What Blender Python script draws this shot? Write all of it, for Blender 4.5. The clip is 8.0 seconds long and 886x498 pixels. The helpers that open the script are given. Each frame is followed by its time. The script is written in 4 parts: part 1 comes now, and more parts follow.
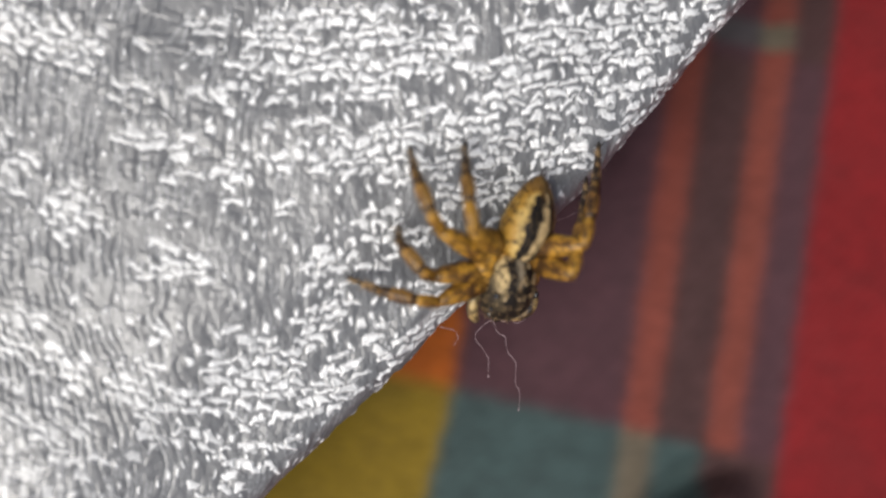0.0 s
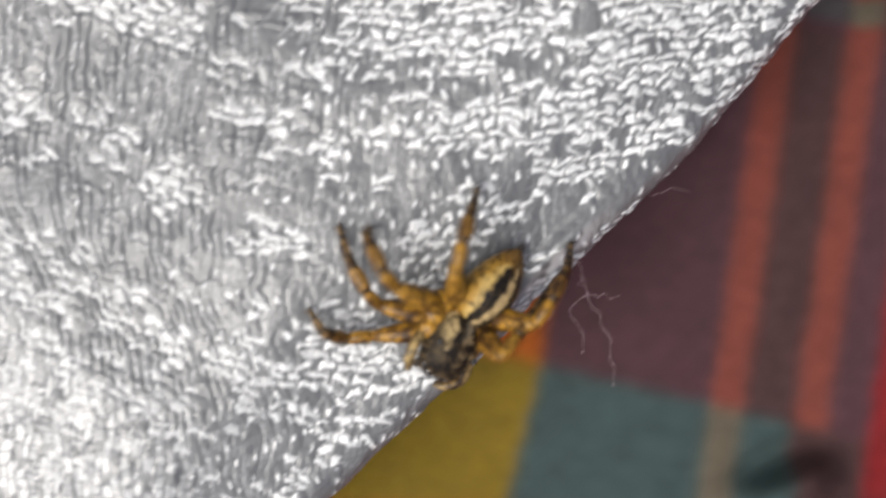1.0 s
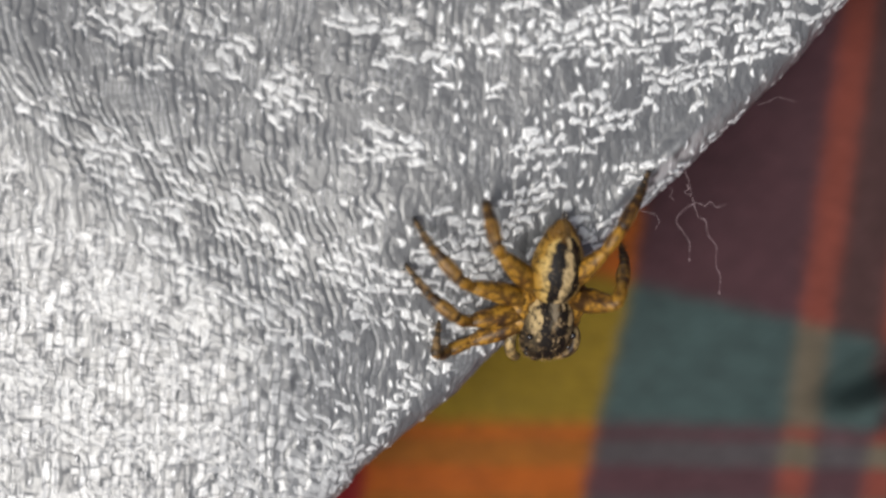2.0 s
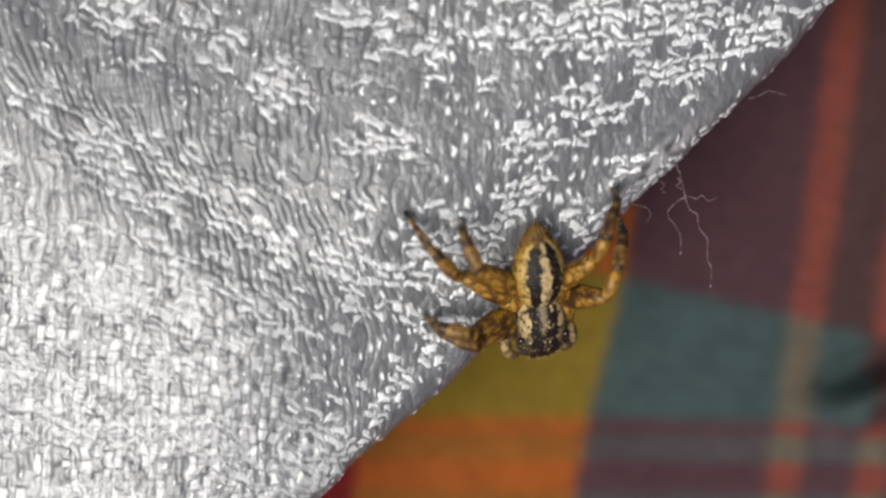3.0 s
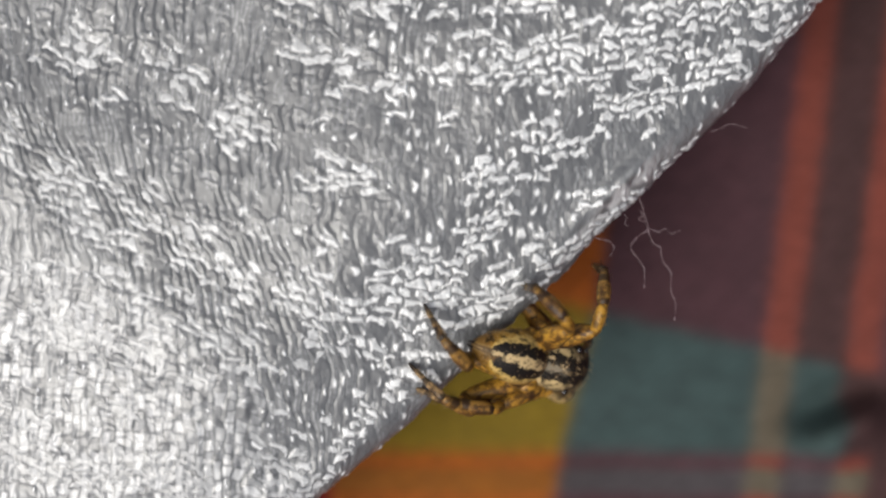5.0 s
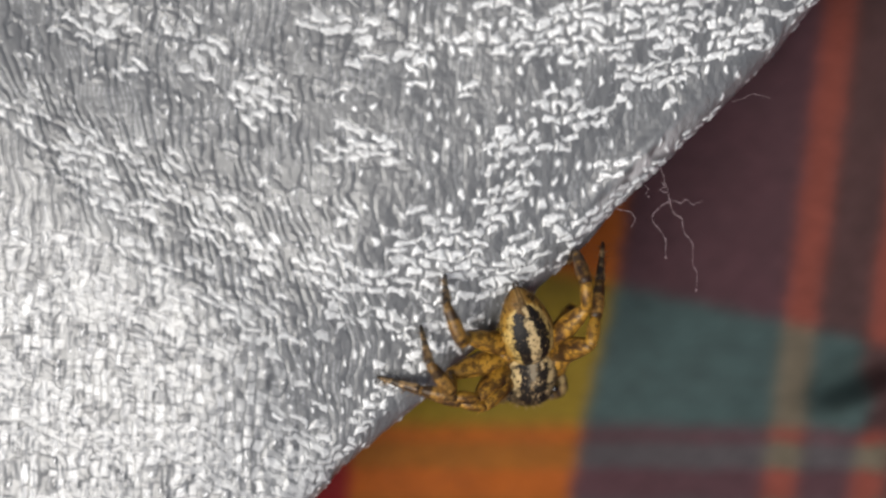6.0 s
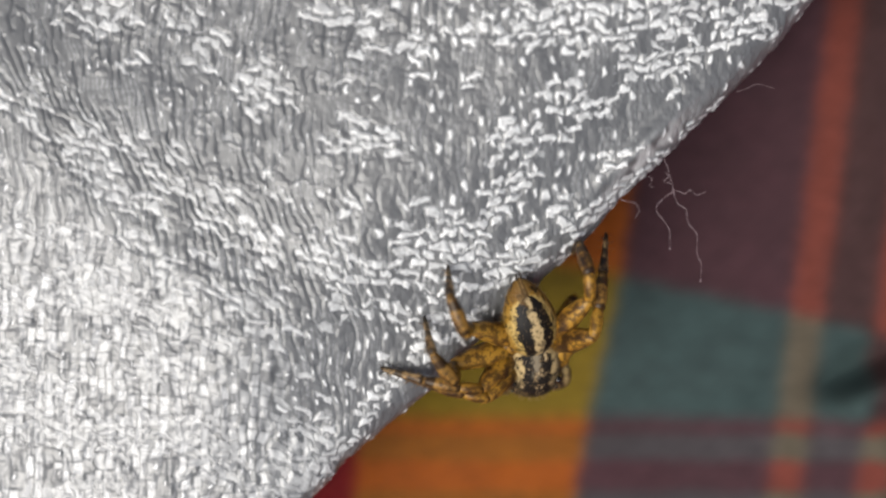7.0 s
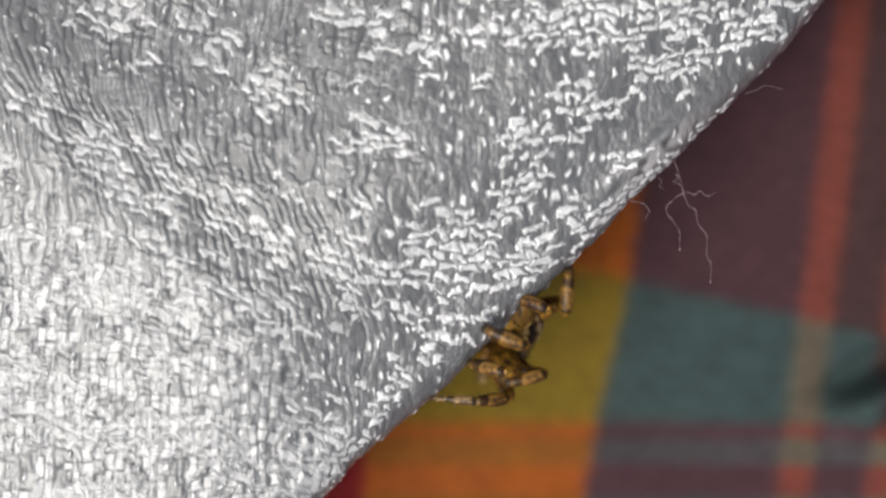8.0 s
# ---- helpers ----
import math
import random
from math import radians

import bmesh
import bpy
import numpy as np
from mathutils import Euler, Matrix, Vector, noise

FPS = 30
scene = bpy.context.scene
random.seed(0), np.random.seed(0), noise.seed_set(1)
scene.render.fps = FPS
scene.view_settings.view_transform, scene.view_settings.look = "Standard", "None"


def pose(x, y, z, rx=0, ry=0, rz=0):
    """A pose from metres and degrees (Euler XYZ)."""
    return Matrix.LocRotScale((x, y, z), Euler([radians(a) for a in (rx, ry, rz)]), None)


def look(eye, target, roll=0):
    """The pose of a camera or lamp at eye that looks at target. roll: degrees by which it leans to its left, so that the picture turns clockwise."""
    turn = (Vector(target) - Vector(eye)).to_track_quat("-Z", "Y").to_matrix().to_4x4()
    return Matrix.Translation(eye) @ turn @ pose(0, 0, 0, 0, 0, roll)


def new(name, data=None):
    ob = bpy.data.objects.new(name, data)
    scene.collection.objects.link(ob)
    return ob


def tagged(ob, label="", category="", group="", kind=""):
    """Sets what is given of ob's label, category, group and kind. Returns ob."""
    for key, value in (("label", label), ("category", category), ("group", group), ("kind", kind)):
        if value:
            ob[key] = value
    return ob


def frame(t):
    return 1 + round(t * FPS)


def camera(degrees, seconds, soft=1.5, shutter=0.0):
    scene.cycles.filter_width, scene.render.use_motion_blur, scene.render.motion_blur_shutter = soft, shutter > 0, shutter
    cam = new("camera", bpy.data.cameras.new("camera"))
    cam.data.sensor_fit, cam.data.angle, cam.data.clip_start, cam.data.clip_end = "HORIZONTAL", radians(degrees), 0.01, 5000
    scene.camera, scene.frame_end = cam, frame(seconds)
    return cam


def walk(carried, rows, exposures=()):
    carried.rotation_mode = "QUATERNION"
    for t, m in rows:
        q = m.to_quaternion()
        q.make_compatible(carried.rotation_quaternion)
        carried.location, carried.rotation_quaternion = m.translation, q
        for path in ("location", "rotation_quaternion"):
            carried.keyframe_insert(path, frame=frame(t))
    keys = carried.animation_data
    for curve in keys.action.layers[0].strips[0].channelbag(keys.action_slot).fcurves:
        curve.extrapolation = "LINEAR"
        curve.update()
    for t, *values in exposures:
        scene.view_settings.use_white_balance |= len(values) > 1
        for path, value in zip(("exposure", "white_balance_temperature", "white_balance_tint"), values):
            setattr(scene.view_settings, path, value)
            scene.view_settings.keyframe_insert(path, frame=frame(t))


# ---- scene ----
MM = 0.001
cam = camera(30, 8.0, soft=2.3, shutter=0.5)
cam.data.dof.use_dof = True
cam.data.dof.focus_distance = 0.0630
cam.data.dof.aperture_fstop = 17.0
walk(cam, [
    (0.0, pose(0.00403, 0.00497, 0.07415, 0.513, -1.885, 0.858)),
    (0.5, pose(0.00292, 0.00541, 0.07458, 0.430, -2.545, 0.815)),
    (0.7, pose(0.00293, 0.00580, 0.07437, 0.343, -1.463, 0.830)),
    (1.0, pose(0.00234, 0.00462, 0.07428, -0.049, -0.136, 0.899)),
    (1.2, pose(0.00002, 0.00370, 0.07448, 0.074, 0.042, 0.978)),
    (1.5, pose(-0.00092, 0.00367, 0.07472, -0.383, 0.159, 0.890)),
    (1.7, pose(-0.00144, 0.00337, 0.07464, -0.989, 0.142, 0.829)),
    (2.0, pose(-0.00188, 0.00202, 0.07494, -0.891, -0.207, 0.696)),
    (2.2, pose(-0.00163, 0.00166, 0.07489, -0.884, -0.100, 0.745)),
    (3.3, pose(-0.00203, 0.00156, 0.07504, -0.550, -0.580, 0.710)),
    (3.5, pose(-0.00210, 0.00115, 0.07499, -0.366, -0.368, 0.520)),
    (4.0, pose(-0.00165, 0.00073, 0.07493, -0.329, 0.094, 0.468)),
    (4.2, pose(-0.00098, 0.00064, 0.07491, -0.369, 0.135, 0.454)),
    (4.5, pose(-0.00063, 0.00113, 0.07510, 0.609, -0.379, 0.246)),
    (4.7, pose(-0.00008, 0.00172, 0.07528, 0.566, -0.201, 0.290)),
    (5.8, pose(0.00027, 0.00113, 0.07497, 0.080, 0.459, 0.104)),
    (6.0, pose(0.00001, 0.00103, 0.07501, -0.007, 0.643, 0.199)),
    (6.2, pose(-0.00015, 0.00090, 0.07493, -0.269, 0.741, 0.069)),
    (6.5, pose(0.00018, 0.00036, 0.07480, -0.465, 1.246, 0.006)),
    (7.0, pose(0.00037, 0.00088, 0.07498, -0.168, 1.098, -0.017)),
    (7.5, pose(0.00001, 0.00067, 0.07506, -0.365, 1.085, 0.065)),
    (7.7, pose(-0.00022, 0.00054, 0.07509, -0.094, 1.094, 0.007)),
    (8.0, pose(0.00000, 0.00000, 0.07507, 0.653, 1.116, 0.010)),
], exposures=((0.0, 0.14, 6500, 7), (0.5, 0.22, 6500, 7), (1.0, 0.20, 6500, 7), (2.0, -0.05, 6500, 6), (4.0, -0.05, 6500, 6), (8.0, -0.04, 6500, 6)))

# ---- light: soft daylight from high up, over the cloth towards the blanket ----
SUN_EL, SUN_AZ = radians(62), radians(232)      # height; way round from +y over +x
world = bpy.data.worlds.new("sky")
scene.world = world
world.use_nodes = True
sky = world.node_tree.nodes.new("ShaderNodeTexSky")
sky.sky_type, sky.sun_disc = "NISHITA", False
sky.air_density, sky.dust_density, sky.ozone_density = 0.5, 6.0, 1.0
sky.sun_elevation, sky.sun_rotation = SUN_EL, SUN_AZ
world.node_tree.links.new(sky.outputs[0], world.node_tree.nodes["Background"].inputs[0])
world.node_tree.nodes["Background"].inputs[1].default_value = 0.11
sun = new("sun", bpy.data.lights.new("sun", "SUN"))
sun.data.energy, sun.data.angle, sun.data.color = 2.45, radians(38), (1.0, 0.975, 0.95)
toward = Vector((math.sin(SUN_AZ) * math.cos(SUN_EL), math.cos(SUN_AZ) * math.cos(SUN_EL), math.sin(SUN_EL)))
sun.matrix_world = look(toward, (0, 0, 0))


# ---- materials ----
class Nodes:
    """A material's node tree with short calls."""

    def __init__(self, name, rough=0.5, metal=0.0, spec=0.5):
        self.mat = bpy.data.materials.new(name)
        self.mat.use_nodes = True
        self.tree = self.mat.node_tree
        self.bsdf = self.tree.nodes["Principled BSDF"]
        self.put("Roughness", rough), self.put("Metallic", metal), self.put("Specular IOR Level", spec)

    def put(self, socket, value):
        if isinstance(value, bpy.types.NodeSocket):
            self.tree.links.new(value, self.bsdf.inputs[socket])
        else:
            self.bsdf.inputs[socket].default_value = value

    def node(self, kind, *links, **values):
        n = self.tree.nodes.new(kind)
        for key, value in values.items():
            n.inputs[key.replace("_", " ")].default_value = value
        for index, value in enumerate(links):
            if isinstance(value, bpy.types.NodeSocket):
                self.tree.links.new(value, n.inputs[index])
            elif value is not None:
                n.inputs[index].default_value = value
        return n

    def math(self, op, a, b=0.0, c=0.0):
        n = self.tree.nodes.new("ShaderNodeMath")
        n.operation = op
        for index, value in enumerate((a, b, c)):
            if isinstance(value, bpy.types.NodeSocket):
                self.tree.links.new(value, n.inputs[index])
            else:
                n.inputs[index].default_value = value
        return n.outputs[0]

    def place(self, kind="Object", scale=1000.0, stretch=(1, 1, 1)):
        """Coordinates in millimetres."""
        c = self.node("ShaderNodeTexCoord")
        m = self.node("ShaderNodeMapping", c.outputs[kind])
        m.inputs["Scale"].default_value = [scale * s for s in stretch]
        return m.outputs[0]

    def noise(self, vector, scale, detail=3.0, rough=0.55):
        return self.node("ShaderNodeTexNoise", vector, Scale=scale, Detail=detail, Roughness=rough).outputs["Fac"]

    def ramp(self, value, stops, kind="LINEAR"):
        n = self.node("ShaderNodeValToRGB", value)
        n.color_ramp.interpolation = kind
        e = n.color_ramp.elements
        while len(e) < len(stops):
            e.new(1.0)
        for el, (pos, colour) in zip(e, stops):
            el.position = pos
            el.color = (*colour, 1) if not isinstance(colour, float) else (colour, colour, colour, 1)
        return n.outputs[0]

    def mix(self, fac, a, b, blend="MIX"):
        n = self.tree.nodes.new("ShaderNodeMix")
        n.data_type, n.blend_type = "RGBA", blend
        for index, value in ((0, fac), (6, a), (7, b)):
            if isinstance(value, bpy.types.NodeSocket):
                self.tree.links.new(value, n.inputs[index])
            else:
                n.inputs[index].default_value = value if index == 0 else (*value, 1)
        return n.outputs[2]

    def bump(self, height, strength, distance):
        n = self.node("ShaderNodeBump", Strength=strength, Distance=distance)
        self.tree.links.new(height, n.inputs["Height"])
        self.tree.links.new(n.outputs[0], self.bsdf.inputs["Normal"])


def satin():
    """Silky grey upright yarn; yarn lying across it is painted paler for its sheen where the weave brings it up."""
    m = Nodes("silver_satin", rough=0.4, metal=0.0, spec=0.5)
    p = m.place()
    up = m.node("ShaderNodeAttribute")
    up.attribute_name = "yarn_sheen"
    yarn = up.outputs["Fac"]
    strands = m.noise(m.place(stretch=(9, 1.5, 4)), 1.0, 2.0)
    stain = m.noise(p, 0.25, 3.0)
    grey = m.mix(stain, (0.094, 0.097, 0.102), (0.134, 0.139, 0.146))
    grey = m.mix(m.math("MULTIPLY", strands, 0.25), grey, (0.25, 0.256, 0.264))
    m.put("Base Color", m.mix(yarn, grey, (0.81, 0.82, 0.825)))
    m.put("IOR", 1.75)
    m.put("Roughness", m.math("MULTIPLY_ADD", strands, 0.16, 0.30))
    m.bump(strands, 0.4, 0.00003)
    return m.mat


def plaid():
    """Woven bands: u across the columns and v across the rows, in millimetres, from the cloth's own weave."""
    m = Nodes("plaid_weave", rough=0.85, spec=0.2)
    c = m.node("ShaderNodeTexCoord")
    sep = m.node("ShaderNodeSeparateXYZ", c.outputs["UV"])
    fuzz = m.noise(m.place(stretch=(1, 1, 1)), 1.3, 3.0)
    wob = m.math("MULTIPLY_ADD", fuzz, 0.5, -0.25)
    u = m.math("ADD", sep.outputs[0], wob)
    v = m.math("ADD", sep.outputs[1], wob)
    uu = m.math("DIVIDE", m.math("WRAP", u, 40.0, -20.0), 60.0)
    uu = m.math("ADD", uu, 1 / 3)

    def bands(colours):
        edges = (-20, -3.9, 7.0, 14.9, 16.4, 18.8, 20.3, 22.2)
        stops = []
        for k, (edge, colour) in enumerate(zip(edges, colours)):
            at = (edge + 20) / 60
            if k:
                stops.append((at - 0.005, colours[k - 1]))
            stops.append((at + 0.005 if k else 0.0, colour))
        return m.ramp(uu, stops)

    red, dark = (0.22, 0.004, 0.008), (0.065, 0.028, 0.03)
    purple, salmon, teal = (0.078, 0.031, 0.043), (0.22, 0.05, 0.035), (0.046, 0.083, 0.087)
    tan, yellow, orange = (0.14, 0.118, 0.085), (0.23, 0.155, 0.006), (0.40, 0.095, 0.004)
    upper = bands((red, orange, purple, salmon, dark, salmon, purple, red))
    middle = bands((red, yellow, teal, tan, teal, dark, dark, red))
    lower = bands((red, orange, purple, salmon, purple, salmon, dark, red))
    lower_pale = bands((red, (0.30, 0.10, 0.006), (0.07, 0.062, 0.072), tan, (0.07, 0.062, 0.072), tan, dark, red))
    vv = m.math("WRAP", v, 18.0, -22.0)

    def above(edge, soft=0.4):
        n = m.node("ShaderNodeMapRange", vv)
        n.inputs[1].default_value, n.inputs[2].default_value = edge - soft, edge + soft
        return n.outputs[0]

    stripes = m.math("GREATER_THAN", m.math("SINE", m.math("MULTIPLY_ADD", vv, 2.4, 1.2)), 0.1)
    low = m.mix(stripes, lower, lower_pale)
    col = m.mix(above(-6.4), low, middle)
    col = m.mix(above(0.0), col, upper)
    weave = m.math("MULTIPLY", m.math("SINE", m.math("MULTIPLY", m.math("ADD", u, v), 11.0)), m.math("SINE", m.math("MULTIPLY", v, 19.0)))
    blotch = m.noise(m.place(), 0.35, 4.0)
    col = m.mix(m.math("MULTIPLY_ADD", blotch, 0.9, -0.2), col, m.mix(0.5, col, (0.02, 0.018, 0.02)))
    col = m.mix(m.math("MULTIPLY_ADD", weave, 0.03, 0.03), col, (0.3, 0.28, 0.27))
    slub = m.ramp(m.noise(m.place(stretch=(0.6, 1.6, 1)), 2.2, 3.0, 0.7), [(0.0, 0.55), (0.35, 0.7), (0.65, 1.15), (1.0, 1.3)])
    col = m.mix(1.0, col, slub, "MULTIPLY")
    m.put("Base Color", m.mix(1.0, col, (0.80, 0.785, 0.75), "MULTIPLY"))
    m.bump(m.math("ADD", weave, fuzz), 0.3, 0.0001)
    return m.mat


def abdomen_skin():
    """Cream along the middle between two ragged black stripes, pale flanks, ochre below with dark specks."""
    m = Nodes("striped_abdomen", rough=0.5, spec=0.25)
    p = m.place()
    sep = m.node("ShaderNodeSeparateXYZ", p)
    # the stripes bow out in the middle and close towards both ends
    way = m.math("MULTIPLY_ADD", sep.outputs[0], 0.70, 0.84)
    bow = m.math("SQRT", m.math("MAXIMUM", m.math("SUBTRACT", 1.0, m.math("MULTIPLY", way, way)), 0.03))
    side = m.math("DIVIDE", m.math("ABSOLUTE", sep.outputs[1]), bow)
    ragged = m.math("ADD", m.math("MULTIPLY", m.noise(p, 2.4, 3.0, 0.7), 0.62), m.math("MULTIPLY", m.noise(p, 6.0, 2.0, 0.6), 0.26))
    side = m.math("MULTIPLY", m.math("ADD", side, m.math("ADD", ragged, -0.43)), 0.85)
    cream, pale, ochre, black = (0.50, 0.37, 0.19), (0.52, 0.36, 0.12), (0.32, 0.175, 0.026), (0.008, 0.006, 0.005)
    col = m.ramp(side, [(0.0, cream), (0.16, cream), (0.19, black), (0.56, black), (0.59, pale), (0.75, pale), (0.86, ochre), (1.0, (0.27, 0.14, 0.02))])
    rear = m.ramp(m.math("MULTIPLY_ADD", ragged, 0.5, m.math("MULTIPLY", sep.outputs[0], -0.3)), [(0.0, 0.0), (0.96, 0.0), (1.0, 0.8)])
    col = m.mix(rear, col, (0.13, 0.066, 0.014))
    speck = m.ramp(m.noise(p, 3.6, 4.0, 0.7), [(0.0, 0.10), (0.42, 0.13), (0.50, 1.0), (1.0, 1.0)])
    below = m.ramp(side, [(0.0, 0.85), (0.14, 0.8), (0.2, 0.35), (0.5, 0.35), (0.7, 0.9), (1.0, 0.95)])
    m.put("Base Color", m.mix(below, col, m.mix(1.0, col, speck, "MULTIPLY")))
    m.bump(m.noise(p, 14.0, 3.0), 0.5, 0.00004)
    return m.mat


def carapace_skin():
    """Near black with cream scales: a pale band to each side, a short streak behind, patches in front."""
    m = Nodes("mottled_carapace", rough=0.6, spec=0.18)
    p = m.place()
    sep = m.node("ShaderNodeSeparateXYZ", p)
    patch = m.noise(m.place(stretch=(0.9, 1.3, 1.0)), 2.6, 4.0, 0.8)
    across = m.math("ABSOLUTE", sep.outputs[1])
    across = m.math("ADD", across, m.math("MULTIPLY_ADD", patch, 1.3, -0.65))
    band = m.ramp(across, [(0.0, 0.0), (0.52, 0.0), (0.58, 1.0), (0.84, 1.0), (0.92, 0.25), (1.0, 0.1)])
    along = m.ramp(m.math("MULTIPLY", sep.outputs[0], 0.4), [(0.0, 1.0), (0.42, 1.0), (0.56, 0.2), (1.0, 0.0)])
    streak = m.math("MULTIPLY", m.ramp(across, [(0.0, 0.9), (0.07, 0.8), (0.13, 0.0), (1.0, 0.0)]), m.ramp(m.math("MULTIPLY", sep.outputs[0], 0.5), [(0.0, 1.0), (0.45, 0.9), (0.6, 0.0), (1.0, 0.0)]))
    scales = m.math("MULTIPLY_ADD", sep.outputs[0], -0.022, m.math("ADD", patch, 0.015))
    base = m.ramp(scales, [(0.0, (0.006, 0.005, 0.005)), (0.54, (0.012, 0.009, 0.007)), (0.58, (0.20, 0.13, 0.06)), (0.63, (0.56, 0.44, 0.27)), (1.0, (0.58, 0.47, 0.30))])
    col = m.mix(m.math("MULTIPLY", m.math("MULTIPLY", band, along), m.ramp(patch, [(0.0, 0.0), (0.40, 0.05), (0.50, 0.9), (1.0, 1.0)])), base, (0.50, 0.37, 0.18))
    col = m.mix(m.math("MULTIPLY", streak, 0.5), col, (0.52, 0.43, 0.30))
    m.put("Base Color", col)
    m.bump(m.noise(p, 11.0, 3.0), 0.5, 0.00005)
    return m.mat


def leg_skin(name, base, band, tip, rings=()):
    """Translucent chitin, blotched and flecked with dark brown; rings: where along the piece it is dark, in millimetres."""
    m = Nodes(name, rough=0.4, spec=0.35)
    p = m.place()
    n = m.noise(m.place(stretch=(0.8, 1.5, 1.5)), 1.5, 4.0, 0.65)
    info = m.node("ShaderNodeObjectInfo")
    shift = m.math("MULTIPLY_ADD", info.outputs["Random"], 0.14, -0.07)
    col = m.ramp(m.math("ADD", n, shift), [(0.0, tip), (0.37, tip), (0.45, band), (0.54, base), (1.0, tuple(min(1, 1.35 * c) for c in base))])
    fleck = m.ramp(m.noise(p, 3.6, 3.0, 0.7), [(0.0, 0.85), (0.46, 0.7), (0.52, 0.0), (1.0, 0.0)])
    col = m.mix(fleck, col, tip)
    if rings:
        x = m.node("ShaderNodeSeparateXYZ", p).outputs[0]
        x = m.math("MULTIPLY_ADD", n, 0.3, m.math("ADD", x, -0.15))
        stops = [(0.0, 0.85)]
        for start, end in rings:
            stops += [(max(0.01, start / 2 - 0.03), 0.0), (start / 2 + 0.01, 0.85), (end / 2 - 0.01, 0.85), (min(0.99, end / 2 + 0.03), 0.0)]
        ring = m.ramp(m.math("MULTIPLY", x, 0.5), stops)
        col = m.mix(ring, col, tip)
    m.put("Base Color", col)
    m.put("Subsurface Weight", 0.06)
    m.put("Subsurface Radius", (0.0005, 0.00025, 0.0001))
    m.bump(m.noise(p, 12.0, 2.0), 0.4, 0.00003)
    return m.mat


def plain(name, colour, rough=0.4, spec=0.5):
    m = Nodes(name, rough=rough, spec=spec)
    n = m.noise(m.place(), 6.0, 3.0)
    m.put("Base Color", m.mix(n, tuple(0.7 * c for c in colour), tuple(min(1, 1.25 * c) for c in colour)))
    return m.mat


SATIN, PLAID = satin(), plaid()
ABDOMEN, CARAPACE = abdomen_skin(), carapace_skin()
FEMUR = leg_skin("ochre_femur", (0.38, 0.20, 0.026), (0.20, 0.096, 0.015), (0.042, 0.019, 0.006))
SHANK = leg_skin("banded_shank", (0.30, 0.162, 0.036), (0.14, 0.066, 0.016), (0.022, 0.011, 0.006), ((0.0, 0.14), (1.0, 1.35)))
FOOT = leg_skin("pale_foot", (0.36, 0.235, 0.11), (0.16, 0.088, 0.034), (0.014, 0.009, 0.006), ((0.0, 0.12), (0.85, 1.15), (1.6, 1.95)))
EYE = plain("black_eye", (0.006, 0.006, 0.007), 0.06, 0.8)
PALP = leg_skin("mottled_palp", (0.34, 0.24, 0.10), (0.16, 0.10, 0.04), (0.02, 0.012, 0.008))
DARK = plain("dark_chitin", (0.03, 0.018, 0.01), 0.3)
FIBRE = plain("pale_fibre", (0.32, 0.24, 0.26), 0.5)
BRISTLE = plain("bristle", (0.30, 0.19, 0.08), 0.4)


# ---- mesh helpers ----
def part(name, bm, material, parent=None, label=""):
    """Links a bmesh in millimetres as one mesh object."""
    bmesh.ops.scale(bm, vec=(MM, MM, MM), verts=bm.verts)
    bmesh.ops.recalc_face_normals(bm, faces=bm.faces)
    me = bpy.data.meshes.new(name)
    bm.to_mesh(me)
    bm.free()
    me.polygons.foreach_set("use_smooth", [True] * len(me.polygons))
    me.materials.append(material)
    ob = new(name, me)
    if parent:
        ob.parent = parent
    return tagged(ob, label)


def loft(sections, sides=18, bm=None):
    """A closed skin over rings (x, half width, half height, rise)."""
    bm = bm or bmesh.new()
    rings = []
    for x, ry, rz, up in sections:
        rings.append([bm.verts.new((x, ry * math.cos(a), up + rz * math.sin(a))) for a in (2 * math.pi * k / sides for k in range(sides))])
    for a, b in zip(rings, rings[1:]):
        for k in range(sides):
            bm.faces.new((a[k], a[(k + 1) % sides], b[(k + 1) % sides], b[k]))
    bm.faces.new(rings[0]), bm.faces.new(rings[-1])
    return bm


def curve_through(points, steps=8):
    """Points along a smooth line through the given ones."""
    p = [Vector(q) for q in points]
    p = [2 * p[0] - p[1], *p, 2 * p[-1] - p[-2]]
    out = []
    for a, b, c, d in zip(p, p[1:], p[2:], p[3:]):
        for k in range(steps):
            t = k / steps
            out.append(0.5 * (2 * b + (c - a) * t + (2 * a - 5 * b + 4 * c - d) * t * t + (3 * b - a - 3 * c + d) * t ** 3))
    return [*out, p[-2]]


def tube(points, radius, sides=6, bm=None):
    bm = bm or bmesh.new()
    rings = []
    for k, q in enumerate(points):
        way = (points[min(k + 1, len(points) - 1)] - points[max(k - 1, 0)]).normalized()
        side = way.cross((0.3, 0.2, 1)).normalized()
        up = side.cross(way)
        r = radius(k / (len(points) - 1))
        rings.append([bm.verts.new(q + r * (math.cos(a) * side + math.sin(a) * up)) for a in (2 * math.pi * j / sides for j in range(sides))])
    for a, b in zip(rings, rings[1:]):
        for k in range(sides):
            bm.faces.new((a[k], a[(k + 1) % sides], b[(k + 1) % sides], b[k]))
    bm.faces.new(rings[0]), bm.faces.new(rings[-1])
    return bm


